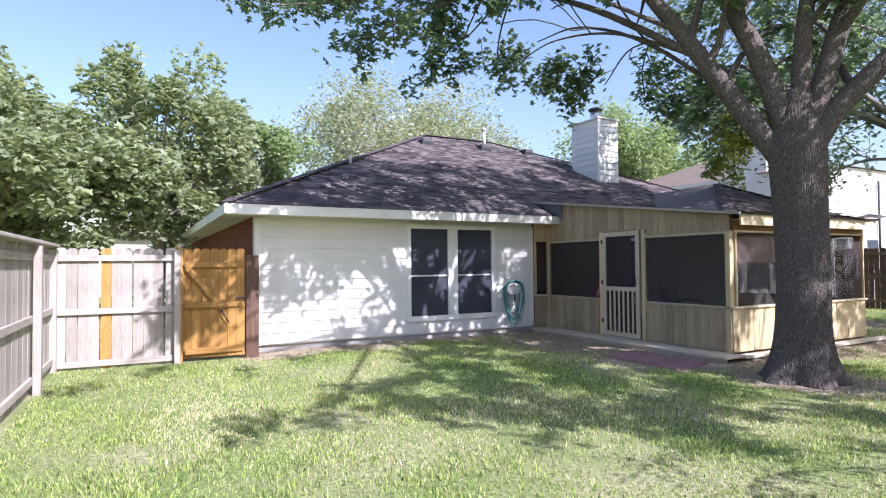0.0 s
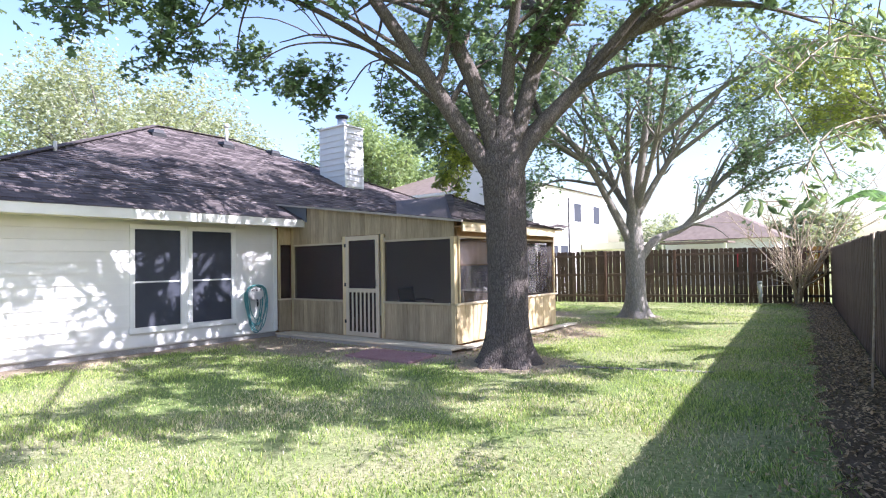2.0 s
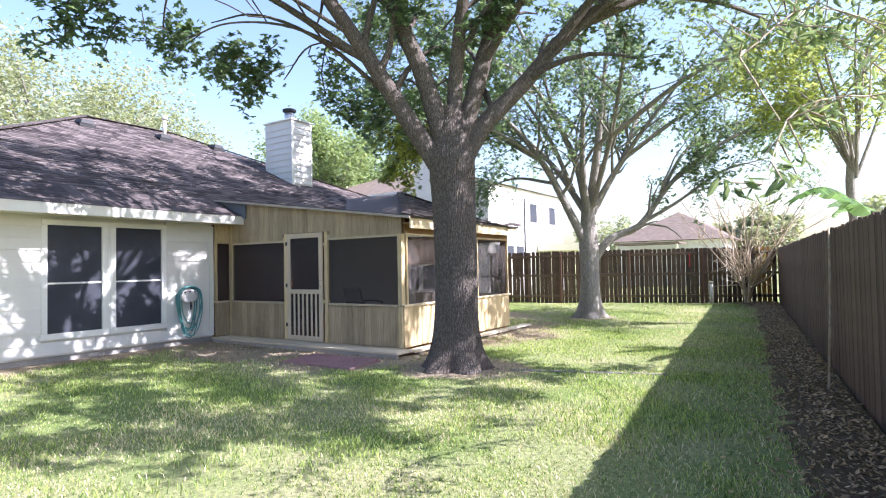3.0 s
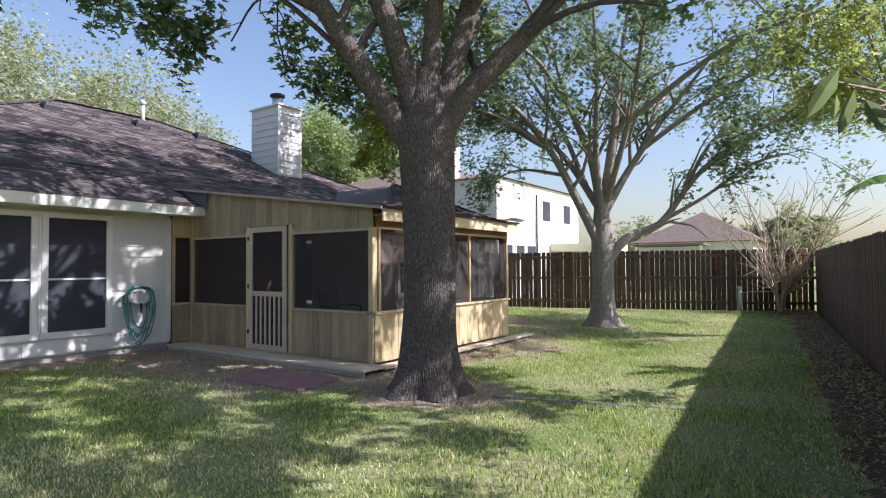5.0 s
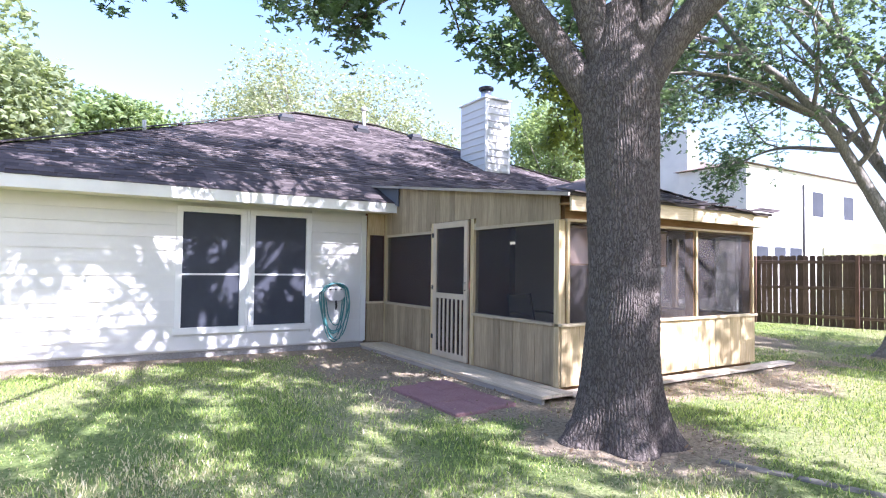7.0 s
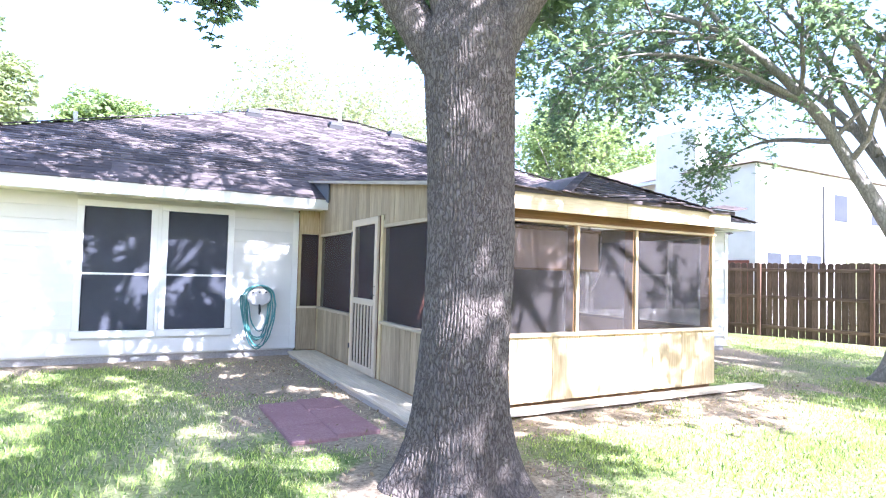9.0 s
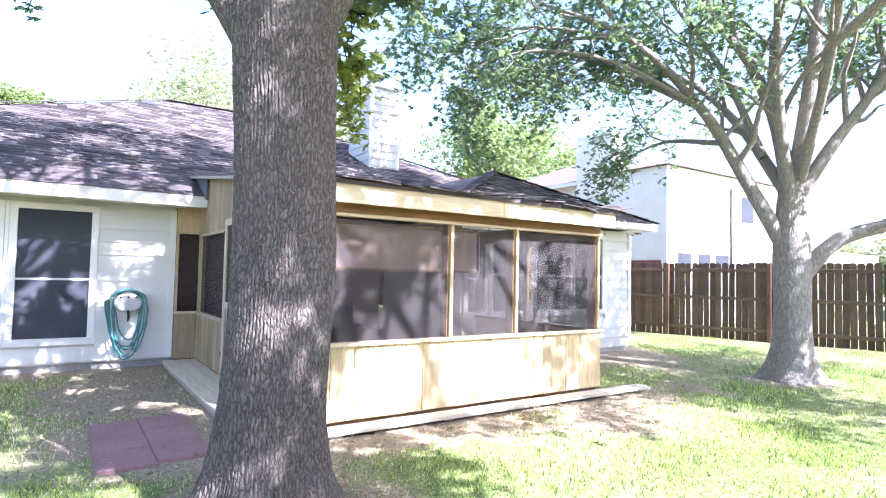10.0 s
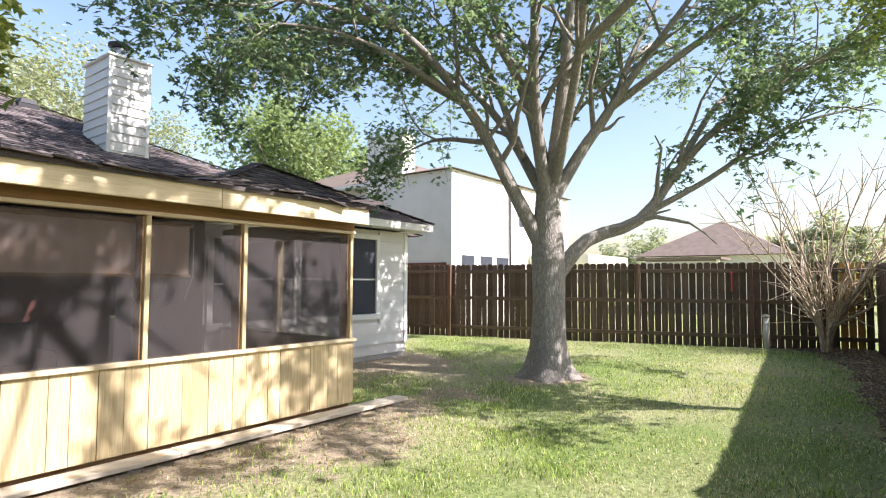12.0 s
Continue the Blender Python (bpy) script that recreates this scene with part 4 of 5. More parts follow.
part("latch", boxm(0.78, -0.075, 0.98, 0.95, -0.051, 1.01), M_BLACK, gate)
part("pull", tube(bmesh.new(), [(0.55, -0.055, 0.82), (0.62, -0.075, 0.7), (0.68, -0.055, 0.6)], 0.012, 8), M_BLACK, gate)
part("filler_board", boxm(1.041, -0.03, -0.02, 1.165, -0.01, 1.7), M_POST, gate)

stake = thing("stake", 22.35, 2.85, 0, "short pale capped post in the shaded bed", "post")
part("shaft", tube(bmesh.new(), [(0, 0, -0.05), (0, 0, 0.68)], 0.055, 12), M_PIPE, stake)
part("cap", tube(bmesh.new(), [(0, 0, 0.68), (0, 0, 0.74), (0, 0, 0.76)], [0.065, 0.065, 0.03], 12), M_PIPE, stake)
ribbon = thing("red_ribbon", 22.37, 3.51, 1.25, "thin faded red ribbon hanging on the dark fence", "ribbon")
part("strip", boxm(-0.006, -0.014, 0, 0.0, 0.014, 0.42), M_RED, ribbon)
part("knot", boxm(-0.014, -0.022, 0.4, 0.0, 0.022, 0.45, bevel=0.005), M_RED, ribbon)
pole = thing("bamboo_pole", 8.55, fence_right_y(8.55) + 0.12, 0.03, "thin pale pole leaning on the dark fence", "pole")
part("shaft", tube(bmesh.new(), [(0, 0.1, 0), (0.33, 0.05, 0.9), (0.66, 0.03, 1.78)], [0.014, 0.013, 0.011], 8), M_TWIG, pole)


# ---- trees ----
def tree(name, x, y, label, trunk, limbs, bark, leaf, rs_seed, per, size, scatter=0.1, shape=LOBED, keep=0.6, **kw):
    t = thing(name, x, y, 0, label, "tree")
    rs = np.random.RandomState(rs_seed)
    if trunk:
        new("trunk", trunk).parent = t
    tubes, tips = grow([([np.array(p) for p in pts], a, b) for pts, a, b in limbs], rs, **kw)
    tips, tubes = clumps(tips, rs, keep, tubes)
    for (line, radii) in tubes:
        if radii[0] > 0.065:
            new("limb", tubes_mesh("limb", [(line, radii)], bark)).parent = t
    small = new("fine_branching", tubes_mesh("fine_branching", [q for q in tubes if q[1][0] <= 0.065], bark))
    small.parent = t
    tagged(small, kind="stuff")
    pts = leaf_points(tips, rs, per, scatter)
    crown = new("crown", leaves_mesh("crown", pts, size, rs_seed, leaf, shape))
    crown.parent = t
    tagged(crown, kind="stuff")
    return t


def oak_radius(h):
    return 0.305 + 0.03 * max(0, 0.6 - h) + 0.03 * max(0, min(h, 3.0) - 2.3) - 0.25 * max(0, h - 3.0)


oak = trunk_mesh("trunk", [(0, 0, -0.12), (0, 0, 0.6), (0.02, -0.01, 1.4), (0.0, 0.0, 2.3), (-0.01, 0.02, 3.1), (0.0, 0.0, 3.75)], oak_radius, M_BARK, 92, 0.017, 21, rows=330, segs=400)
# southern and topmost limbs are out of view, added to shade lawn and roof
OAK_LIMBS = [
    ([(-0.04, 0.06, 2.7), (-0.4, 0.45, 3.5), (-0.95, 1.0, 4.7), (-1.7, 1.6, 6.0), (-2.6, 2.2, 7.3)], 0.165, 0.05),
    ([(-0.03, 0.02, 2.9), (-0.28, 0.3, 4.2), (-0.6, 0.6, 5.2), (-1.2, 0.6, 6.6), (-1.6, 0.3, 8.2)], 0.16, 0.05),
    ([(0.0, 0.0, 3.0), (0.02, -0.1, 4.5), (-0.2, -0.5, 6.0), (-0.3, -1.0, 8.0)], 0.13, 0.04),
    ([(0.03, -0.02, 2.9), (0.38, -0.3, 4.4), (0.6, -0.5, 5.6), (0.9, -0.2, 7.3), (1.2, 0.3, 9.0)], 0.15, 0.05),
    ([(0.03, -0.03, 2.75), (0.32, -0.3, 3.45), (0.85, -0.8, 4.2), (1.5, -1.3, 5.1), (2.6, -2.0, 5.9), (4.2, -2.8, 6.8)], 0.16, 0.05),
    ([(-0.8, 0.6, 5.6), (-2.3, 1.1, 6.9), (-4.0, 1.0, 7.5), (-5.6, 0.6, 7.2)], 0.05, 0.015),
    ([(-0.75, 0.8, 4.3), (-1.7, 2.0, 5.3), (-2.4, 3.2, 5.9), (-3.0, 4.2, 6.0)], 0.06, 0.015),
    ([(-0.6, 0.6, 5.2), (-0.5, 2.0, 6.0), (-0.1, 3.2, 6.2)], 0.055, 0.015),
    ([(1.5, -1.3, 5.1), (1.6, -2.8, 5.9), (1.2, -4.4, 6.2)], 0.09, 0.02),
    ([(0.6, -0.5, 5.5), (2.0, 0.6, 6.5), (3.2, 1.2, 7.2)], 0.08, 0.02),
    ([(-0.5, 0.5, 5.2), (-1.8, -0.4, 6.4), (-3.4, -1.4, 7.0), (-5.0, -2.0, 6.9)], 0.055, 0.02),
    ([(0.05, 0.05, 3.1), (0.4, 0.7, 4.1), (0.75, 1.3, 4.6), (1.0, 1.9, 4.7)], 0.04, 0.012),
    ([(-0.4, 0.45, 3.6), (-1.0, 1.5, 4.7), (-1.3, 2.6, 5.3), (-1.4, 3.6, 5.4)], 0.045, 0.012),
    ([(2.6, -2.0, 5.9), (3.6, -3.6, 6.6), (4.2, -5.2, 7.0)], 0.08, 0.02),
    ([(0.85, -0.8, 4.2), (1.2, -2.2, 5.7), (0.6, -4.0, 6.1), (-0.4, -5.4, 6.0)], 0.08, 0.02),
    ([(1.5, -1.3, 5.1), (2.8, -3.2, 6.0), (4.0, -4.6, 6.3), (5.0, -6.0, 6.3)], 0.08, 0.02),
    ([(2.6, -2.0, 5.9), (4.2, -3.0, 6.1), (5.8, -3.8, 6.1)], 0.07, 0.02),
    ([(0.9, -0.2, 7.2), (2.4, -1.6, 7.4), (3.6, -3.2, 7.2)], 0.06, 0.02),
    ([(0.38, -0.3, 4.4), (0.0, -1.8, 5.8), (-1.2, -3.4, 6.4)], 0.07, 0.02),
    ([(-1.7, 1.6, 6.0), (-3.4, 2.8, 6.4), (-5.0, 3.4, 6.2)], 0.05, 0.015),
    ([(-0.4, 0.45, 3.6), (-0.7, 1.2, 4.6), (-0.9, 1.9, 4.8), (-0.9, 2.5, 4.4)], 0.03, 0.01),
    ([(-0.75, 0.8, 4.3), (-1.3, 1.8, 4.9), (-1.8, 2.6, 5.0), (-2.1, 3.2, 4.8)], 0.035, 0.01),
    ([(-0.5, 0.5, 5.2), (-1.6, 1.2, 5.8), (-2.7, 1.6, 5.8), (-3.5, 1.8, 5.4)], 0.04, 0.01),
    ([(1.6, -2.8, 5.9), (2.2, -4.4, 6.2), (2.6, -5.8, 6.2), (2.6, -7.4, 5.9)], 0.05, 0.015),
    ([(1.2, -2.2, 5.7), (1.6, -3.8, 5.7), (1.9, -5.2, 5.7), (1.8, -6.8, 5.5)], 0.05, 0.015),
    ([(0.38, -0.3, 4.4), (1.4, 0.6, 5.2), (2.6, 1.2, 5.2), (3.6, 1.6, 4.7)], 0.04, 0.01),
    ([(0.9, -0.2, 7.3), (2.4, 0.8, 8.0), (3.8, 1.6, 8.4)], 0.05, 0.015),
    ([(2.2, 0.6, 9.8), (4.0, 0.4, 9.9), (5.4, 0.2, 10.0)], 0.05, 0.015),
    ([(-1.2, 0.6, 6.6), (-2.4, 0.6, 6.6), (-3.6, 0.2, 6.2), (-4.6, -0.2, 5.7)], 0.04, 0.01),
    ([(1.2, 0.3, 8.8), (2.2, 0.6, 9.8), (3.4, 0.4, 10.6)], 0.06, 0.02),
    ([(0.0, 0.02, 2.9), (0.22, 0.35, 3.4), (0.45, 0.7, 3.6), (0.6, 1.0, 3.45)], 0.02, 0.008),
    ([(-0.3, -1.0, 7.8), (0.4, -0.8, 9.4), (1.0, 0.2, 10.6)], 0.06, 0.02),
    ([(-1.6, 0.3, 8.0), (-0.8, 0.8, 9.2), (0.2, 1.4, 10.4)], 0.06, 0.02),
    ([(1.2, 0.3, 8.8), (3.0, 1.2, 9.4), (4.6, 1.8, 9.8)], 0.06, 0.02),
    ([(-1.7, 1.6, 6.0), (-3.4, 2.2, 5.7), (-4.8, 2.5, 5.0), (-6.2, 2.3, 4.5)], 0.045, 0.01),
    ([(-0.95, 1.0, 4.7), (-2.4, 1.9, 5.4), (-3.7, 2.6, 5.2), (-4.7, 3.0, 4.7)], 0.045, 0.01),
    ([(-0.3, -1.0, 7.8), (-1.6, -3.0, 7.4), (-2.8, -4.4, 6.8), (-3.6, -5.2, 6.3)], 0.06, 0.015),
    ([(-0.3, -1.0, 7.8), (-0.9, -3.4, 7.4), (-1.6, -5.2, 6.9), (-1.9, -6.6, 6.4)], 0.06, 0.015),
    ([(-1.2, -3.4, 6.4), (-0.6, -5.2, 6.6), (-0.2, -6.8, 6.5), (0.2, -8.0, 6.2)], 0.05, 0.015),
    ([(-1.6, 0.3, 8.0), (-3.0, -1.0, 8.4), (-4.4, -2.2, 8.2), (-5.4, -3.0, 7.6)], 0.06, 0.015),
    ([(-2.6, 2.2, 7.2), (-2.6, 3.4, 7.8), (-2.4, 4.6, 7.9), (-2.0, 5.4, 7.5)], 0.05, 0.015),
    ([(-1.6, 0.3, 8.1), (-2.4, 1.6, 9.0), (-2.8, 2.8, 9.2)], 0.05, 0.015),
]


for k in range(16):
    # the upper whorl of the crown, unseen, added to dapple house and roof
    a, q = 2 * math.pi * k / 16 + 0.2 * math.sin(5 * k), 4.4 + 1.2 * math.sin(3.1 * k)
    OAK_LIMBS.append(([(0.3 * math.cos(a), 0.3 * math.sin(a), 6.9), (0.3 * q * math.cos(a), 0.3 * q * math.sin(a), 7.8 + 0.4 * math.sin(k)), (0.7 * q * math.cos(a + 0.15), 0.7 * q * math.sin(a + 0.15), 8.7 + 0.7 * math.sin(2.3 * k)),
                       (q * math.cos(a + 0.2), q * math.sin(a + 0.2), 8.6 + 0.8 * math.sin(1.7 * k))], 0.04, 0.012))
# more unseen southern limbs, added to shade the lawn and trunk
OAK_LIMBS += [
    ([(-0.3, -1.0, 7.8), (0.2, -3.2, 7.2), (0.4, -5.0, 6.7), (0.3, -6.6, 6.3)], 0.045, 0.012),
    ([(0.85, -0.8, 4.2), (1.3, -3.0, 5.9), (1.4, -4.8, 6.3), (1.2, -6.4, 6.4)], 0.045, 0.012),
    ([(-0.3, -1.0, 7.8), (-1.0, -3.4, 6.9), (-1.1, -5.0, 6.4), (-0.9, -6.2, 6.1)], 0.045, 0.012),
    ([(1.5, -1.3, 5.1), (2.4, -3.4, 6.2), (2.6, -5.2, 6.6), (2.2, -6.9, 6.7)], 0.045, 0.012),
]
# unseen limb, added to dapple the porch front
OAK_LIMBS.append(([(2.6, -2.0, 5.9), (4.2, -3.6, 6.7), (5.4, -5.0, 7.0), (6.2, -6.4, 6.9)], 0.06, 0.015))


def oak_density(p):
    """The oak's crown: thin heart, fuller top and rim, tuned to dapple the house."""
    if p[2] > 6.9:
        return 0.95 if p[1] > 1.3 else 0.14 if p[0] < 3 else 0.4
    if p[0] > 1.75 and 0.3 < p[1] < 4.5:
        return 0.02 if p[2] < 5.2 else 0.2
    if p[0] > 1.5 and p[1] < -2.5:
        return 0.6 if p[0] < 3.0 else 0.2
    if p[1] < -2.0:
        return 0.85 if p[1] > -7.4 else 0.1
    if p[0] < -1.5 and p[1] > 0:
        return 0.4 if p[0] < -2.8 else 0.25 if p[2] < 5.7 else 0.18
    if -1.8 < p[0] < 0.9 and 1.0 < p[1] < 4.0 and p[2] < 5.2:
        return 0.3
    if -2.5 < p[0] < 3.0 and -2.2 < p[1] < 0.5 and p[2] < 6.2:
        return 0.45
    return 0.14 if -2.6 < p[0] < 3.2 and -2.2 < p[1] < 3.4 and 4.9 < p[2] else 0.46


oak_thing = tree("oak_tree", 8.1, 4.28, "large shade tree with furrowed grey-brown bark and lobed leaves", oak, OAK_LIMBS, M_BARK, M_LEAF, 35, 32, 0.145,
     scatter=0.1, keep=oak_density, subs=8, twigs=7, sub_len=1.8, twig_len=0.5, sag=0.16)


# low branch on the oak's house side; sunlight is put into its yellow-green leaves
lrs = np.random.RandomState(6)
low, low_tips = grow([([np.array(p) for p in ((0.05, 0.1, 3.15), (0.45, 0.75, 3.75), (0.85, 1.4, 3.75), (1.1, 1.9, 3.35))], 0.03, 0.008)], lrs, subs=9, twigs=5, sub_len=0.8, twig_len=0.3, sag=0.3, start=0.45)
new("limb", tubes_mesh("limb", low[:1], M_BARK)).parent = oak_thing
for name, me in (("fine_branching", tubes_mesh("fine_branching", low[1:], M_BARK)), ("young_foliage", leaves_mesh("young_foliage", leaf_points(low_tips, lrs, 14, 0.07), 0.13, 7, M_LEAF_Y, LOBED, 0.5))):
    ob = new(name, me)
    ob.parent = oak_thing
    tagged(ob, kind="stuff")


def second_radius(h):
    return 0.235 + 0.03 * math.exp(-max(h, 0) / 0.18) + 0.035 * max(0, 1.2 - h) + 0.02 * max(0, 1 - abs(h - 1.6)) - 0.07 * max(0, h - 2.0)


def second_density(p):
    """Full towards the house, airy over the open lawn."""
    away = 0.6 * p[0] - 0.8 * p[1]
    if p[2] < 4.3 and math.hypot(p[0], p[1]) < (2.4 if p[2] < 3.1 else 1.6):
        return 0.04
    if 0.0 < p[0] < 2.6 and -5.0 < p[1] < -0.6 and p[2] < 5.7:
        return 0.36
    if math.hypot(p[0], p[1]) < 2.0 and p[2] < 6.0:
        return 0.5
    if p[2] > 7.4:
        return 0.85
    return 0.76 if away < 1.2 else 0.68 if away < 3.5 else 0.5


def rd(*pts):
    """Places given as (right, away, up) in the garden's slanting direction."""
    return [(0.6 * o + 0.8 * d, -0.8 * o + 0.6 * d, z) for o, d, z in pts]


second = trunk_mesh("trunk", [(-0.06, 0.0, -0.12), (-0.02, 0.0, 0.7), (0.0, 0.0, 1.5), (0.0, 0.0, 2.2), (0.02, 0.0, 3.2)], second_radius, M_BARK2, 30, 0.01, 41, rows=110, segs=72, roots=4)
SECOND_LIMBS = [
    (rd((-0.05, 0, 1.9), (-0.55, -0.1, 2.85), (-1.3, -0.2, 4.2), (-2.4, -0.3, 5.4), (-3.8, -0.2, 6.2)), 0.13, 0.03),
    (rd((0.05, 0, 1.45), (0.6, 0, 2.1), (1.5, 0.2, 2.45), (2.2, 0.3, 3.3), (3.0, 0.4, 4.1), (4.2, 0.5, 4.7)), 0.13, 0.03),
    (rd((0, 0, 2.8), (-0.2, 0.2, 4.1), (-0.65, 0.4, 5.4), (-1, 0.8, 7)), 0.13, 0.03),
    (rd((0.03, 0, 2.8), (0.2, -0.3, 4.5), (0.3, -0.5, 5.9), (0.5, -0.6, 7.5)), 0.13, 0.03),
    (rd((0.05, 0, 2.7), (0.6, 0.1, 3.6), (1.1, 0.3, 4.3), (1.5, 0.5, 5.2), (2.2, 0.8, 6.6)), 0.11, 0.03),
    (rd((-0.05, 0, 2.8), (-0.6, 1, 4.2), (-1.4, 2, 5.4), (-2.6, 2.8, 6.2)), 0.1, 0.025),
    (rd((-1.3, -0.2, 4.2), (-3, 0.6, 5.4), (-4.6, 1.2, 6.0), (-5.8, 1.6, 5.8)), 0.07, 0.02),
    (rd((-1.0, -0.2, 3.6), (-1.8, 0.9, 3.9), (-2.6, 1.6, 3.7)), 0.05, 0.015),
    (rd((0.1, -0.1, 3.0), (0.2, -1.3, 4.6), (0, -2.6, 5.8), (-0.4, -4.0, 6.4)), 0.08, 0.02),
    (rd((1.1, 0.3, 4.3), (2.6, 0, 5.4), (4, -0.3, 6.2), (5.2, -0.6, 6.5)), 0.07, 0.02),
    (rd((-0.3, 0.3, 4.6), (-1.8, -1.2, 6.0), (-3.4, -1.8, 6.6)), 0.06, 0.02),
    (rd((0.2, -1.3, 4.6), (1.8, -2.6, 5.8), (3.6, -3.2, 6.3), (5.4, -3.4, 6.2)), 0.07, 0.02),
    (rd((2.2, 0.3, 3.4), (3.4, 1.0, 4.8), (5.0, 1.6, 5.6), (6.4, 2.2, 5.9)), 0.06, 0.015),
    (rd((1.5, 0.5, 5.2), (2.6, 2.2, 6.2), (3.8, 3.6, 6.6)), 0.06, 0.015),
    (rd((-2.4, -0.3, 5.4), (-3.6, 0.8, 5.9), (-4.4, 1.8, 5.7)), 0.05, 0.015),
    (rd((2.2, 0.3, 3.4), (3.6, -0.4, 4.6), (5.0, -1.0, 5.2)), 0.04, 0.012),
    (rd((-1.3, -0.2, 4.2), (-2.4, -0.2, 5.0), (-3.5, 0, 5.0)), 0.04, 0.012),
    # two top limbs out of view, added to dapple the roof
    (rd((-1, 0.8, 6.8), (-1.8, 0.6, 8.4), (-2.8, 0.2, 9.6)), 0.06, 0.02),
    (rd((0.5, -0.6, 7.3), (0.0, -0.4, 9.0), (-0.8, 0.2, 10.2)), 0.06, 0.02),
    (rd((0.02, 0.05, 2.5), (0.35, 0.3, 4.0), (0.75, 0.6, 5.6), (0.9, 0.9, 7.4)), 0.1, 0.03),
    (rd((-0.02, -0.05, 2.6), (-0.25, -0.4, 4.2), (-0.35, -0.9, 5.8), (-0.6, -1.4, 7.6)), 0.1, 0.03),
    (rd((-0.35, 0.1, 3.4), (-0.9, 0.5, 5.0), (-1.7, 1.0, 6.6), (-2.2, 1.4, 7.8)), 0.07, 0.02),
    (rd((0.6, 0.1, 3.6), (1.5, 0.1, 4.9), (2.3, -0.2, 6.0), (3.2, -0.4, 7.2)), 0.08, 0.02),
    (rd((1.5, 0.2, 2.5), (2.6, 0.2, 3.1), (3.8, 0.1, 3.9), (5.2, 0.0, 4.3)), 0.06, 0.012),
    (rd((3.0, 0.4, 4.1), (4.4, 0.2, 5.0), (5.8, 0.0, 5.3)), 0.04, 0.012),
    (rd((-1.3, -0.2, 4.2), (-2.6, -0.9, 4.8), (-3.8, -1.4, 4.9), (-4.8, -1.6, 4.6)), 0.05, 0.012),
    (rd((-2.4, -0.3, 5.4), (-4.0, -0.9, 5.5), (-5.4, -1.2, 5.1)), 0.05, 0.012),
    # three high limbs over the porch, unseen, added to darken the roof
    (rd((-2.4, -0.3, 5.4), (-3.4, -0.6, 6.8), (-4.4, -0.9, 7.8), (-5.4, -1.2, 8.2)), 0.05, 0.012),
    (rd((-3.8, -0.2, 6.2), (-4.6, 0.6, 7.4), (-5.4, 1.0, 8.2), (-6.2, 1.2, 8.4)), 0.05, 0.012),
    (rd((-2.4, -0.3, 5.4), (-3.2, 0.6, 7.0), (-4.2, 1.2, 8.4), (-5.2, 1.8, 9.2)), 0.05, 0.012),
]
tree("shade_tree", 16.17, 5.0, "smooth grey-barked tree with many rising limbs and a leafy crown", second, SECOND_LIMBS, M_BARK2, M_LEAF2, 51, 25, 0.125,
     scatter=0.13, keep=second_density, subs=9, twigs=7, sub_len=1.7, twig_len=0.6, sag=0.1)

# pale yellow-green tree behind the shaded fence
third_line = trunk_mesh("trunk", [(0, 0, -0.1), (0.1, 0, 1.5), (0.0, 0.1, 3.0), (0.1, 0, 4.2)], lambda h: 0.12 - 0.01 * h, M_BARK2, 24, 0.01, 61, rows=40, segs=32)
THIRD_LIMBS = [([(0, 0, 3.2), (0.5 * math.cos(a), 0.5 * math.sin(a), 4.4), (0.6 * q * math.cos(a), 0.6 * q * math.sin(a), 0.5 * (4.7 + h)), (q * math.cos(a + 0.2), q * math.sin(a + 0.2), h)], 0.038, 0.012)
               for a, q, h in ((0.3, 2.2, 7.2), (1.2, 2.8, 6.4), (1.6, 3.4, 5.6), (2.0, 3.2, 6.6), (2.4, 3.0, 5.7), (2.8, 2.6, 6.8), (3.3, 2.2, 6.6), (5.3, 1.8, 7.2), (1.6, 1.8, 8.0), (2.4, 2.2, 8.2), (3.2, 1.6, 7.8), (0.8, 2.4, 6.0))]
tree("yellow_green_tree", 16.4, -0.9, "yellow-green leafed tree beyond the dark fence", third_line, THIRD_LIMBS,
     M_BARK2, M_LEAF_Y, 62, 30, 0.12, scatter=0.16, keep=lambda p: 0.2 if p[0] > 1.0 or p[1] < -0.5 else 0.6, subs=7, twigs=6, sub_len=1.4, twig_len=0.5)

# crape myrtle: a vase of bare stems
myrtle = thing("crape_myrtle", 22.3, 1.75, 0, "bare-stemmed pale multi-trunk shrub in the corner bed", "shrub")
crs = np.random.RandomState(9)
ends = []
for k in range(22):
    a = 2 * math.pi * (k + crs.rand() * 0.9) / 22
    s, h = crs.uniform(0.8, 2.8), crs.uniform(2.6, 4.5)
    bend = crs.normal(0, 0.16, 3)
    line = spline([(0.06 * math.cos(a), 0.06 * math.sin(a), -0.05), (0.14 * math.cos(a + bend[0]), 0.14 * math.sin(a + bend[0]), 0.5), (0.3 * s * math.cos(a + 0.2 + bend[1]), 0.3 * s * math.sin(a + 0.2 + bend[1]), 0.38 * h),
                   (0.6 * s * math.cos(a - bend[1]), 0.6 * s * math.sin(a - bend[1]), 0.66 * h), (s * math.cos(a + bend[2]), s * math.sin(a + bend[2]), h)], 14)
    new("stem", tubes_mesh("stem", [(line, np.linspace(crs.uniform(0.028, 0.05), 0.008, 14))], M_TWIG)).parent = myrtle
    for q in range(12):
        i = 4 + int(crs.rand() * 9)
        w = crs.normal(0, 0.5, 3) + np.array([0.3 * math.cos(a), 0.3 * math.sin(a), 0.7])
        w *= crs.uniform(0.5, 1.1) / np.linalg.norm(w)
        ends.append(np.array([line[i], line[i] + 0.5 * w + crs.normal(0, 0.04, 3), line[i] + w]))
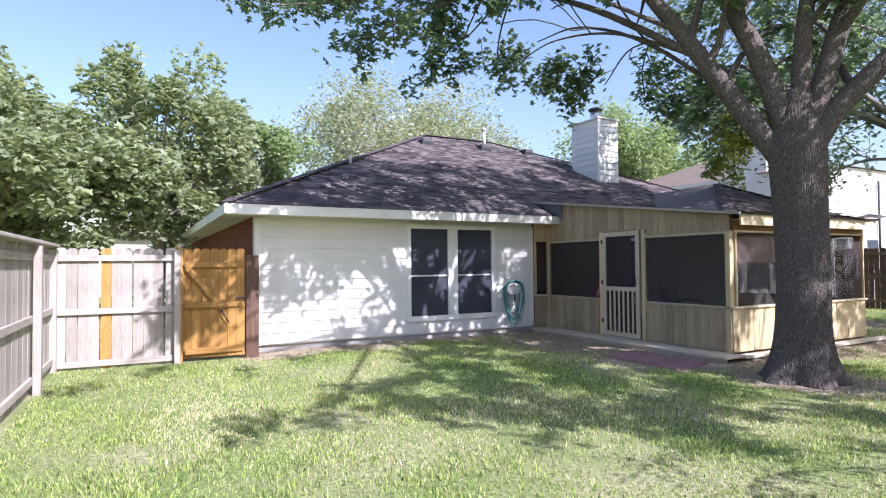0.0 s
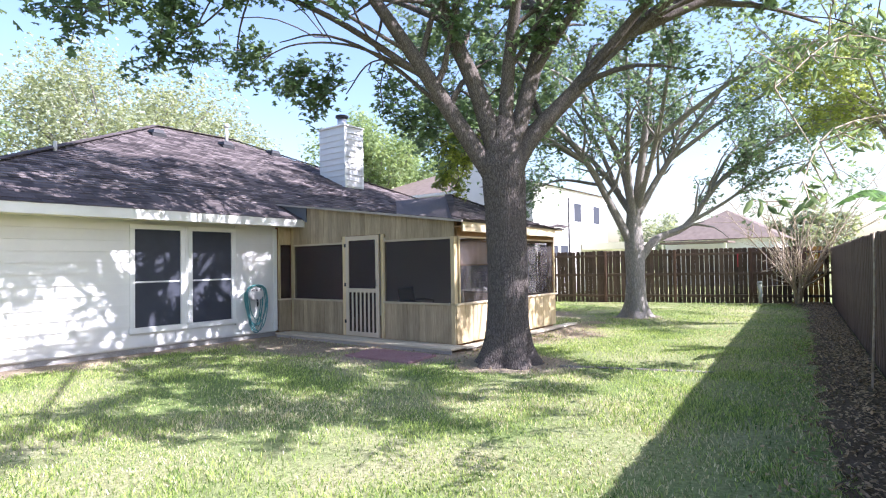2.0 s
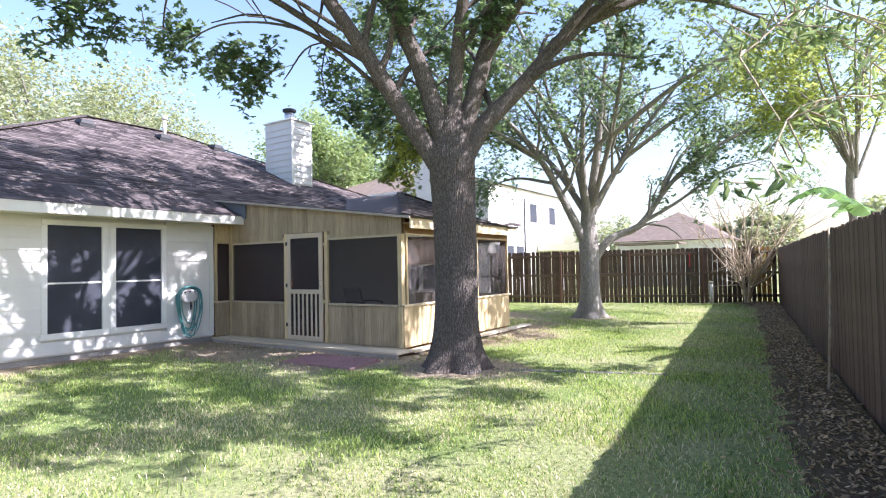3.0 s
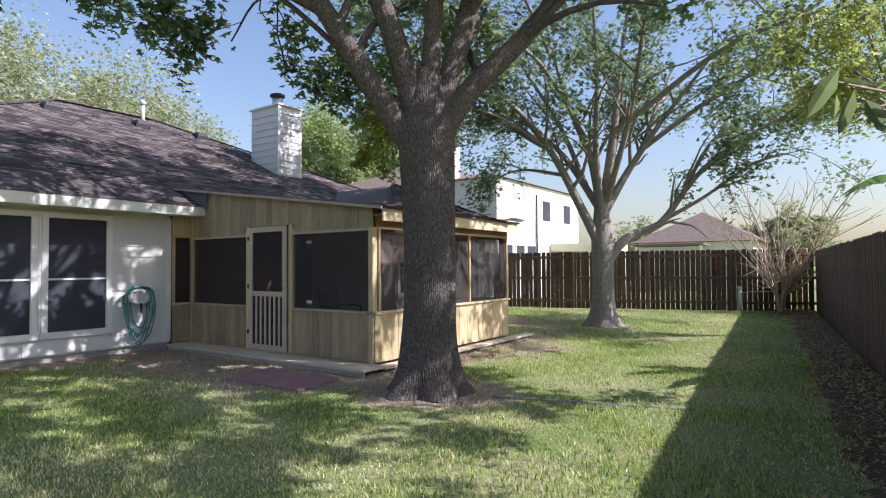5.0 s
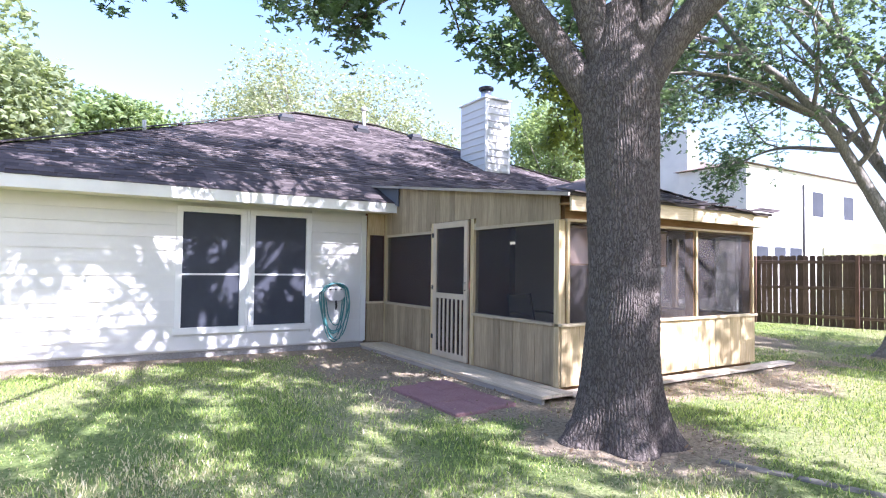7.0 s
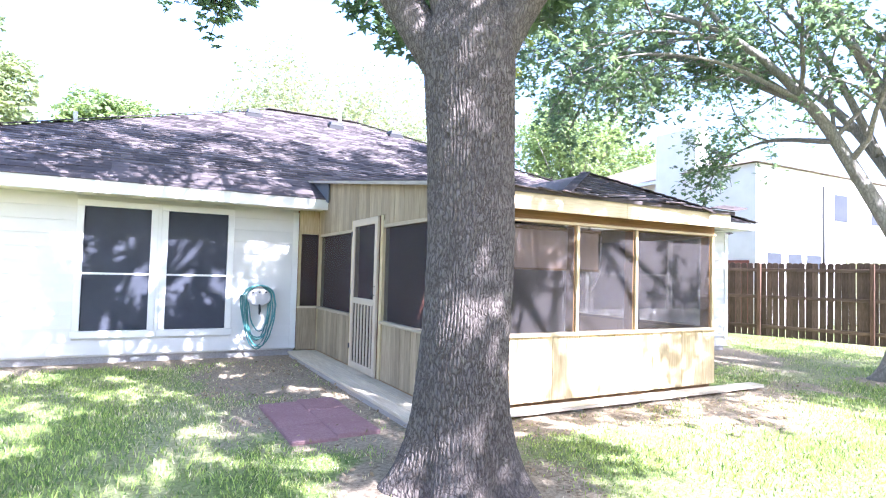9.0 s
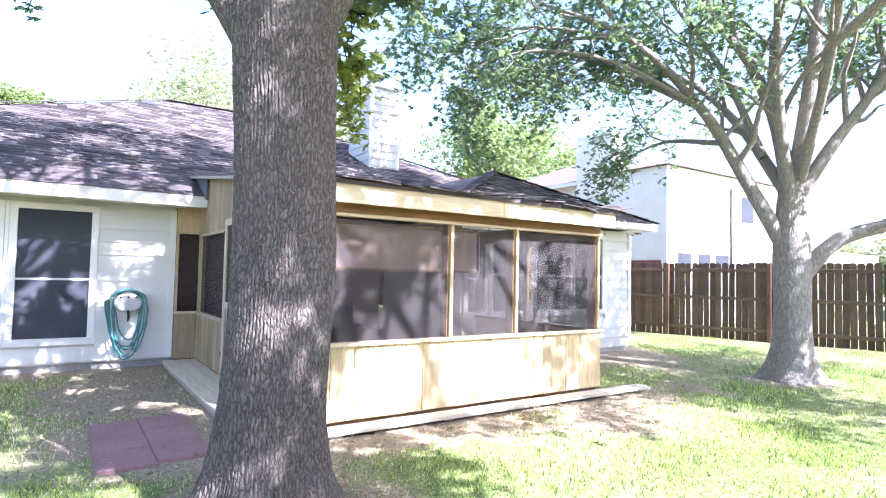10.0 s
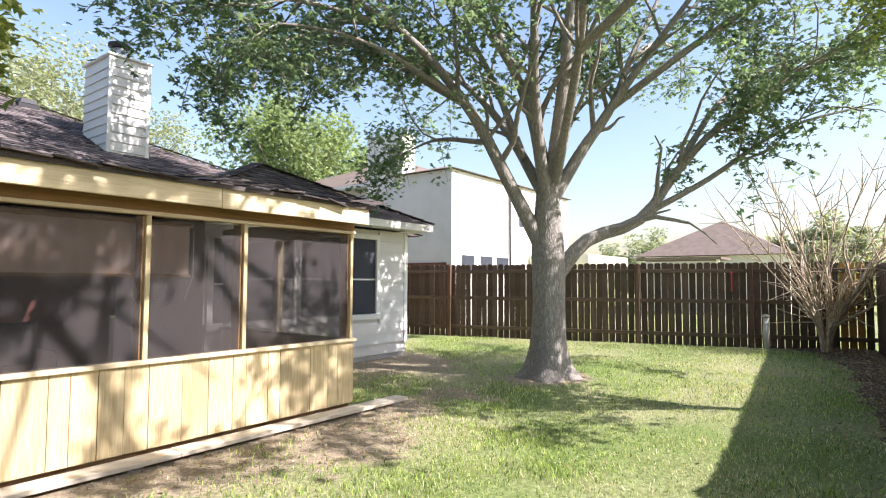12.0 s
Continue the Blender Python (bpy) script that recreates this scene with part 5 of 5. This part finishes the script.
ob = new("fine_branching", tubes_mesh("fine_branching", [(e, np.array([0.012, 0.008, 0.004])) for e in ends], M_TWIG))
ob.parent = myrtle
tagged(ob, kind="stuff")
ob = new("foliage", leaves_mesh("foliage", leaf_points(ends[::3], crs, 3, 0.06), 0.06, 10, M_LEAF_Y, OVAL))
ob.parent = myrtle
tagged(ob, kind="stuff")

# shrub that hangs over the fence close to the path
shrub = thing("overhanging_shrub", 7.2, fence_right_y(7.2) - 0.75, 0, "leafy shrub with long drooping leaves over the fence", "shrub")
srs = np.random.RandomState(14)
o = np.array(shrub.location)
twg = []
for line in ([(7.2, -1.2, 0), (7.0, -1.15, 1.6), (6.6, -0.7, 2.9), (5.6, -0.1, 3.1), (4.75, 0.3, 2.6)], [(7.2, -1.2, 0), (7.1, -1.1, 1.5), (6.4, -0.6, 2.5), (5.3, 0.0, 2.4), (4.55, 0.2, 1.85)],
             [(7.2, -1.2, 0), (7.4, -1.2, 1.6), (7.6, -0.7, 3.0), (7.0, 0.0, 3.5), (6.2, 0.3, 3.3)]):
    p = spline(line, 18) - o
    new("stem", tubes_mesh("stem", [(p, np.linspace(0.014, 0.004, 18))], M_TWIG)).parent = shrub
    for i in range(9, 18):
        for q in range(2):
            e = srs.normal(0, 0.16, 3) - np.array([0.1, 0, 0.06])
            twg.append(np.array([p[i], p[i] + 0.5 * e, p[i] + e]))
ob = new("fine_branching", tubes_mesh("fine_branching", [(e, np.array([0.006, 0.005, 0.003])) for e in twg], M_TWIG))
ob.parent = shrub
tagged(ob, kind="stuff")
ob = new("foliage", leaves_mesh("foliage", leaf_points(twg, srs, 8, 0.04), 0.1, 15, M_LEAF_NEAR, LANCE, droop=0.7))
ob.parent = shrub
tagged(ob, kind="stuff")

# banana plant behind the fence
banana = thing("banana_plant", 12.3, -0.95, 0, "banana plant with broad torn green leaves behind the fence", "banana plant")
part("stem", tube(bmesh.new(), [(0, 0, -0.05), (0.02, 0, 0.9), (0, 0.02, 1.9)], [0.09, 0.075, 0.05], 10), M_LEAF_Y, banana)
for a, ln, rise, wide in ((2.75, 1.9, 0.42, 0.13), (3.35, 1.6, 0.25, 0.12), (0.4, 1.5, 0.5, 0.13), (1.9, 1.3, 0.7, 0.12), (5.0, 1.3, 0.5, 0.13), (2.3, 1.7, 0.62, 0.11)):
    bm = bmesh.new()
    d = Vector((math.cos(a), math.sin(a), 0))
    s = Vector((-math.sin(a), math.cos(a), 0))
    spine = [d * ln * k / 24 + Vector((0, 0, 1.9 + rise * math.sin(k / 24 * 2.5))) for k in range(25)]
    width = [0.02 + wide * math.sin(math.pi * min(1, k / 24 * 1.03)) ** 0.7 for k in range(25)]
    for k in range(24):
        for side in (-1, 1):
            # torn strips, each with a droop of its own
            fall = 0.25 + 0.6 * abs(math.sin(3.7 * k + 5 * a + side))
            gap = 0.75 if (k * 7 + side) % 3 == 0 else 1.0
            out0 = s * side * width[k] - Vector((0, 0, fall * width[k]))
            out1 = s * side * width[k + 1] - Vector((0, 0, fall * width[k + 1]))
            tip = spine[k] + (spine[k + 1] - spine[k]) * gap
            bm.faces.new([bm.verts.new(q) for q in (spine[k], spine[k + 1], tip + out1, spine[k] + out0)])
    part("leaf", bm, M_BANANA, banana)


# trees beyond the garden
def far_tree(x, y, h, r, leaf, seed, label, n=26, per=150, size=0.34, base=0.3, squash=0.8):
    rs = np.random.RandomState(seed)
    t = thing("background_tree", x, y, 0, label, "tree", "trees beyond the garden")
    zc = h - r * squash
    top = [(0, 0, -0.1), (0.1, 0, zc * 0.4), (0, 0.1, zc * 0.8)]
    new("trunk", tubes_mesh("trunk", [(spline(top, 10), np.linspace(0.05 * r + 0.06, 0.04 * r + 0.03, 10))], M_BARK2)).parent = t
    pts, arms = [], []
    for k in range(n):
        v = rs.normal(0, 1, 3)
        v /= np.linalg.norm(v)
        v[2] = max(v[2], -0.75)
        c = np.array([0, 0, zc]) + v * np.array([r, r, r * squash]) * rs.uniform(0.45, 0.98)
        pts.append(c + np.clip(rs.normal(0, 1, (per, 3)), -1.5, 1.5) * r * 0.125 * rs.uniform(0.6, 1.3))
        arms.append((spline([(0, 0, zc * 0.6), tuple(0.5 * c + np.array([0, 0, 0.3 * zc])), tuple(c)], 8), np.linspace(0.025 * r, 0.01, 8)))
    b = new("fine_branching", tubes_mesh("fine_branching", arms, M_BARK2))
    b.parent = t
    tagged(b, kind="stuff")
    crown = new("crown", leaves_mesh("crown", np.vstack(pts), size, seed, leaf, CLUMP, 0.1, 0.9))
    crown.parent = t
    tagged(crown, kind="stuff")


LEFT = "broad olive-green tree behind the grey fence"
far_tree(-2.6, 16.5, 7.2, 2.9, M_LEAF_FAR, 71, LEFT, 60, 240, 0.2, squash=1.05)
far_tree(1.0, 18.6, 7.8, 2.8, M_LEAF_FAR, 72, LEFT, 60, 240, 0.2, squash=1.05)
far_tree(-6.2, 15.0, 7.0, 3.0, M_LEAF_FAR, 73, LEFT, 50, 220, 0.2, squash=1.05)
far_tree(4.6, 27, 8.4, 3.2, M_LEAF_FAR2, 74, "rounded green tree beyond the house", 50, 240, 0.22)
far_tree(16.5, 36, 14.5, 7.4, M_LEAF_HAZE, 75, "hazy pale olive tree behind the roof", 110, 330, 0.21)
far_tree(24.5, 41, 14.0, 6.0, M_LEAF_HAZE, 76, "hazy pale olive tree behind the roof", 90, 300, 0.21)
far_tree(27.5, 25.5, 11.0, 4.4, M_LEAF_FAR2, 77, "green tree behind the chimney", 60, 280, 0.22)
far_tree(34.5, 31, 11.0, 4.5, M_LEAF_FAR2, 78, "green tree behind the chimney", 46, 200, 0.28)
far_tree(-7, 30, 10.0, 5.0, M_LEAF_FAR, 79, LEFT, 28, 130, 0.4)
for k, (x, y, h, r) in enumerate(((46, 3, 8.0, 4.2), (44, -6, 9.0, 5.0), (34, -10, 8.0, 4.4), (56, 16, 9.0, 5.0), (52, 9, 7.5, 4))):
    far_tree(x, y, h * 0.62, r * 0.7, M_LEAF_HAZE, 90 + k, "hazy pale green tree beyond the back fence", 44, 170, 0.3)


# ---- neighbouring houses ----
def hip_roof(x0, x1, y0, y1, z, rise, over=0.4):
    bm = bmesh.new()
    x0, x1, y0, y1 = x0 - over, x1 + over, y0 - over, y1 + over
    run = min(x1 - x0, y1 - y0) / 2
    if x1 - x0 > y1 - y0:
        r = ((x0 + run, (y0 + y1) / 2), (x1 - run, (y0 + y1) / 2))
        faces = ((0, 1, 5, 4), (1, 2, 5), (2, 3, 4, 5), (3, 0, 4), (3, 2, 1, 0))
    else:
        r = (((x0 + x1) / 2, y0 + run), ((x0 + x1) / 2, y1 - run))
        faces = ((0, 1, 4), (1, 2, 5, 4), (2, 3, 5), (3, 0, 4, 5), (3, 2, 1, 0))
    v = [bm.verts.new(p) for p in ((x0, y0, z), (x1, y0, z), (x1, y1, z), (x0, y1, z), (*r[0], z + rise), (*r[1], z + rise))]
    for f in faces:
        bm.faces.new([v[i] for i in f])
    return bm


nb = thing("neighbour_house", 26, 16, 0, "two-storey pale house with a white chimney block and brown roof", "house")


def nbp(name, bm, mat, label="", parent=None):
    return part(name, local(nb, bm), mat, parent or nb, label)


nbp("wall", boxm(22.4, 11.4, 0.0, 31, 13.9, 5.0), M_NEIGHBOUR)
nbp("brick_base", boxm(22.37, 11.6, 0.0, 22.399, 13.8, 2.05), M_BRICK, "low red brick base")
nbp("wall", boxm(23.6, 13.9, 0.0, 32, 24, 5.1), M_NEIGHBOUR)
nbp("roof", hip_roof(23.6, 32, 13.9, 24, 5.12, 1.9), M_ROOFBROWN)
nbp("fascia", boxm(23.17, 13.5, 4.98, 23.2, 24.4, 5.11), M_TRIM)
nbp("roof", hip_roof(22.4, 31, 11.4, 13.9, 5.02, 0.4, 0.15), M_ROOFBROWN)
nbp("chimney_block", boxm(22.9, 13.91, 0.0, 23.59, 15.6, 6.7), M_NEIGHBOUR, "tall white chimney block")
for x0, x1, z0, z1 in ((22.9, 23.6, 1.7, 2.3), (24.0, 24.7, 1.7, 2.3), (25.0, 25.8, 1.7, 2.3), (26.6, 27.4, 3.5, 4.4), (29.0, 29.8, 3.5, 4.4)):
    w = nbp("window", boxm(x0 - 0.06, 11.36, z0 - 0.06, x1 + 0.06, 11.398, z1 + 0.06), M_TRIM)
    nbp("pane", boxm(x0, 11.345, z0, x1, 11.358, z1), M_SOLAR, parent=w)
w = nbp("window", boxm(23.56, 16.0, 3.7, 23.598, 16.9, 4.7), M_TRIM)
nbp("pane", boxm(23.545, 16.06, 3.76, 23.558, 16.84, 4.64), M_SOLAR, parent=w)
nbp("patio_cover", boxm(27.4, 9.0, 2.1, 31.5, 11.35, 2.45), M_CREAM, "cream patio cover")
for x in (27.6, 29.4, 31.3):
    nbp("patio_post", boxm(x, 9.1, 0, x + 0.12, 9.22, 2.09), M_CREAM)
nbp("drain_pipe", tube(bmesh.new(), [(25.9, 11.33, 0), (25.9, 11.33, 4.6)], 0.04, 8), M_BLACK)

nb2 = thing("far_house", 40, 6, 0, "low house with a brown roof beyond the back fence", "house")
part("wall", local(nb2, boxm(37, 4, 0, 47, 10, 2.7)), M_NEIGHBOUR, nb2)
part("roof", local(nb2, hip_roof(37, 47, 4, 10, 2.72, 1.9)), M_ROOFBROWN, nb2)
part("patio_roof", local(nb2, boxm(34.4, 6.0, 2.45, 36.6, 9.6, 2.55)), M_ROOFBROWN, nb2)
for y in (6.1, 9.4):
    part("patio_post", local(nb2, boxm(34.5, y, 0, 34.62, y + 0.12, 2.44)), M_CREAM, nb2)
nb3 = thing("far_house", 6, 42, 0, "pale house far behind the fence", "house")
part("wall", local(nb3, boxm(-1.5, 33, 0, 5, 40, 3.0)), M_NEIGHBOUR, nb3)
part("roof", local(nb3, hip_roof(-1.5, 5, 33, 40, 3.02, 1.6)), M_ROOFBROWN, nb3)

# ---- chair inside the porch ----
chair = thing("patio_chair", 10.1, 7.7, 0.09, "dark metal patio chair on the porch floor", "chair")
for x, y, h in ((-0.24, -0.24, 0.42), (0.24, -0.24, 0.42), (-0.24, 0.24, 0.95), (0.24, 0.24, 0.95)):
    part("leg", tube(bmesh.new(), [(x, y, 0), (x, y, 0.42), (x, y + (0.12 if h > 0.5 else 0), h)], 0.014, 8), M_BLACK, chair)
part("seat", boxm(-0.25, -0.26, 0.4, 0.25, 0.25, 0.43, bevel=0.01), M_BLACK, chair)
bm = boxm(-0.22, -0.01, 0.0, 0.22, 0.01, 0.44, bevel=0.006)
part("backrest", bm, M_BLACK, chair).matrix_local = pose(0, 0.27, 0.5, -13)
for x in (-0.27, 0.27):
    part("armrest", tube(bmesh.new(), [(x, 0.28, 0.66), (x, 0.0, 0.67), (x, -0.22, 0.65), (x * 0.9, -0.25, 0.42)], 0.016, 8), M_BLACK, chair)

# ---- lap siding boards ----
clad(house, FX0 + 0.1, FX1 - 0.09, FY, 0.13, 2.36, [(MAIN_WINDOWS[0][0], MAIN_WINDOWS[1][1], 0.47, 2.25)])
clad(house, WX0 + 0.01, WX1 - 0.09, WY, 0.3, 2.38, [(WING_WINDOWS[0][0], WING_WINDOWS[-1][1], 0.86, 2.22)])
bricks = [mesh_of("brick", boxm(0, 0, 0, w, 0.1, 0.062), M_BRICK) for w in (0.205, 0.2)]
for row in range(30):
    for k in range(7):
        piece("brick", bricks[(row + k) % 2], house, Matrix.Translation(-house.location) @ Matrix.Translation((FX0 - 0.012, FY + 0.24 + 0.215 * k + (0.107 if row % 2 else 0), 0.12 + 0.075 * row)) @ pose(0, 0, 0, 0, 0, 90) @ pose(0, -0.1, 0))


# ---- shingles ----
def shingles(parent, y0, rows, left, right, z0, seed, single_rows, step=0.152, tilt=PITCH):
    """Courses of shingle tabs on a south slope; the lowest rows singly, the rest as one part."""
    rs = np.random.RandomState(seed)
    ang = math.degrees(math.atan(tilt))
    tabs = [mesh_of("shingle", boxm(0, 0, 0, w, 0.17, 0.009), M_SHINGLE) for w in (0.298, 0.22, 0.16)]
    V, F = [], []
    c, s = math.cos(math.atan(tilt)), math.sin(math.atan(tilt))
    inv = Matrix.Translation(-Vector(parent.location))
    for r in range(rows):
        v = r * step
        y, z = y0 + v * c - 0.03, z0 + v * s - 0.03 * tilt + 0.012
        x, end = left(y), right(y)
        x += -0.15 * rs.rand()
        while x < end:
            kind = rs.randint(3)
            w = (0.298, 0.22, 0.16)[kind]
            lift = rs.uniform(0, 0.009)
            if x > left(y) - 0.02 and x + w < end + 0.02:
                if r < single_rows:
                    piece("shingle", tabs[kind], parent, inv @ pose(x, y, z + lift, ang - rs.uniform(0.5, 2.5), 0, 0))
                else:
                    b = len(V)
                    th = 0.01 + lift
                    for px, a, h in ((x, 0, 0), (x + w, 0, 0), (x + w, 0.165, 0), (x, 0.165, 0), (x, 0, th), (x + w, 0, th), (x + w, 0.165, 0.003), (x, 0.165, 0.003)):
                        V.append((px, y + a * c - h * s, z - 0.006 + a * s + h * c))
                    F += [(b, b + 1, b + 5, b + 4), (b + 4, b + 5, b + 6, b + 7), (b + 1, b + 2, b + 6, b + 5), (b + 3, b, b + 4, b + 7)]
            x += w + 0.003
    me = arrays_mesh("shingle_field", np.array(V) - np.array(parent.location), np.array(F), M_SHINGLE)
    ob = new("shingle_field", me)
    ob.parent = parent
    tagged(ob, kind="stuff")


slope_len = (RY - EY0) * math.hypot(1, PITCH)
shingles(house, EY0, int(slope_len / 0.152), lambda y: EX0 + (y - EY0), lambda y: EX1 - (y - EY0), EAVE_Z, 5, 6)
wt = (wpz - EAVE_Z) / (wpy - wy0)
shingles(house, wy0, int((wpy - wy0) * math.hypot(1, wt) / 0.152), lambda y: wx0 + (y - wy0) * (wpx - wx0) / (wpy - wy0), lambda y: wx1 - (y - wy0) * (wx1 - wpx) / (wpy - wy0), EAVE_Z, 6, 5, tilt=wt)
# hip and ridge caps
me = mesh_of("cap_shingle", boxm(-0.1, 0, 0, 0.1, 0.26, 0.014), M_SHINGLE)
for a, b in (((EX0, EY0, EAVE_Z), (RX0, RY, RZ)), ((RX1, RY, RZ), (EX1, EY0, EAVE_Z)), ((RX0, RY, RZ), (RX1, RY, RZ)), ((wx0, wy0, EAVE_Z), (wpx, wpy, wpz)), ((wpx, wpy, wpz), (wx1, wy0, EAVE_Z))):
    a, b = Vector(a), Vector(b)
    n = int((b - a).length / 0.22)
    rot = (b - a).to_track_quat("Y", "Z").to_matrix().to_4x4()
    for k in range(n):
        piece("cap_shingle", me, house, Matrix.Translation(a + (b - a) * k / n + Vector((0, 0, 0.02)) - Vector(house.location)) @ rot @ pose(0, 0, 0, 3))

# ---- grass and litter ----
grs = np.random.RandomState(77)


def lawn_points(n, x0, x1, y0, y1, floor_keep, keep_scale=1.0):
    x, y = grs.uniform(x0, x1, n), grs.uniform(y0, y1, n)
    inside = (y > fence_right_y(x) + 0.55) & ~((y > FY + 0.05) & (x > FX0)) & ~((x > 8.28) & (x < PX1) & (y > 5.48)) & ~((x > WX0) & (x < WX1) & (y > WY)) & (y < 9.95)
    inside &= x < 20.3 + (10.4 - y) * 0.285
    inside &= ~((x > 7.22) & (x < 8.07) & (y > 5.5) & (y < 7.05)) & (np.hypot(x - 8.1, y - 4.28) > 0.5)
    keep = np.clip(1 - soil(x, y), floor_keep, 1) * np.clip(0.12 + 1.25 * value_noise(x, y, 17, 1.7) ** 1.3, 0, 1)
    ok = inside & (grs.rand(n) < keep * keep_scale)
    return x[ok], y[ok]


def blades(name, x, y, material, h, w, label):
    n = len(x)
    a = grs.rand(n) * 2 * np.pi
    hh = h * grs.uniform(0.5, 1.3, n) * (0.55 + 0.9 * value_noise(x, y, 19, 1.9))
    lean = grs.uniform(0.2, 1.0, n) * hh
    la = grs.rand(n) * 2 * np.pi
    z = ground_z(x, y) - 0.004
    base = np.stack([x, y, z], 1)
    s = np.stack([np.cos(a), np.sin(a), 0 * a], 1) * (w * grs.uniform(0.6, 1.2, n))[:, None]
    d = np.stack([np.cos(la), np.sin(la), 0 * a], 1) * lean[:, None]
    up = np.stack([0 * hh, 0 * hh, hh], 1)
    mid = base + 0.35 * d + 0.62 * up
    v = np.stack([base - s, base + s, mid + 0.7 * s, mid - 0.7 * s, base + d + up * 0.92], 1).reshape(-1, 3)
    b = np.arange(n) * 5
    f = np.concatenate([np.stack([b, b + 1, b + 2], 1), np.stack([b, b + 2, b + 3], 1), np.stack([b + 3, b + 2, b + 4], 1)])
    ob = new(name, arrays_mesh(name, v, f, material))
    tagged(ob, label, "grass", kind="stuff")


x, y = lawn_points(340000, -0.5, 13, -0.6, 10, 0.06)
x2, y2 = lawn_points(90000, 13, 24, 0.5, 10.3, 0.06)
x, y = np.concatenate([x, x2]), np.concatenate([y, y2])
dry = grs.rand(len(x)) < np.clip(0.25 + 1.05 * (value_noise(x, y, 29, 0.9) - 0.47) + 0.4 * soil(x, y), 0.05, 0.9)
blades("grass", x[~dry], y[~dry], M_GRASS, 0.046, 0.0048, "short patchy green lawn grass")
blades("dry_grass", x[dry], y[dry], M_STRAW, 0.036, 0.0045, "dry straw-coloured grass among the lawn")
lx = grs.uniform(-0.4, 23, 9000)
ly = fence_right_y(lx) + np.abs(grs.normal(0.1, 0.4, 9000)) + 0.06
px_ = grs.uniform(5.5, 14, 3000)
py_ = grs.uniform(3.6, 9.8, 3000)
ok = (soil(px_, py_) > 0.35) & ~((px_ > 8.4) & (py_ > 5.45) & (px_ < 13.4)) & (np.hypot(px_ - 8.1, py_ - 4.28) > 0.5)
lx, ly = np.concatenate([lx, px_[ok]]), np.concatenate([ly, py_[ok]])
litter = new("leaf_litter", leaves_mesh("leaf_litter", np.stack([lx, ly, 0.03 + ground_z(lx, ly) + 0.03 * (ly < fence_right_y(lx) + 0.8)], 1), 0.045, 33, M_LITTER, OVAL, 0.0, 0.35))
tagged(litter, "scattered dry brown leaves on the mulch and soil", "leaf litter", kind="stuff")
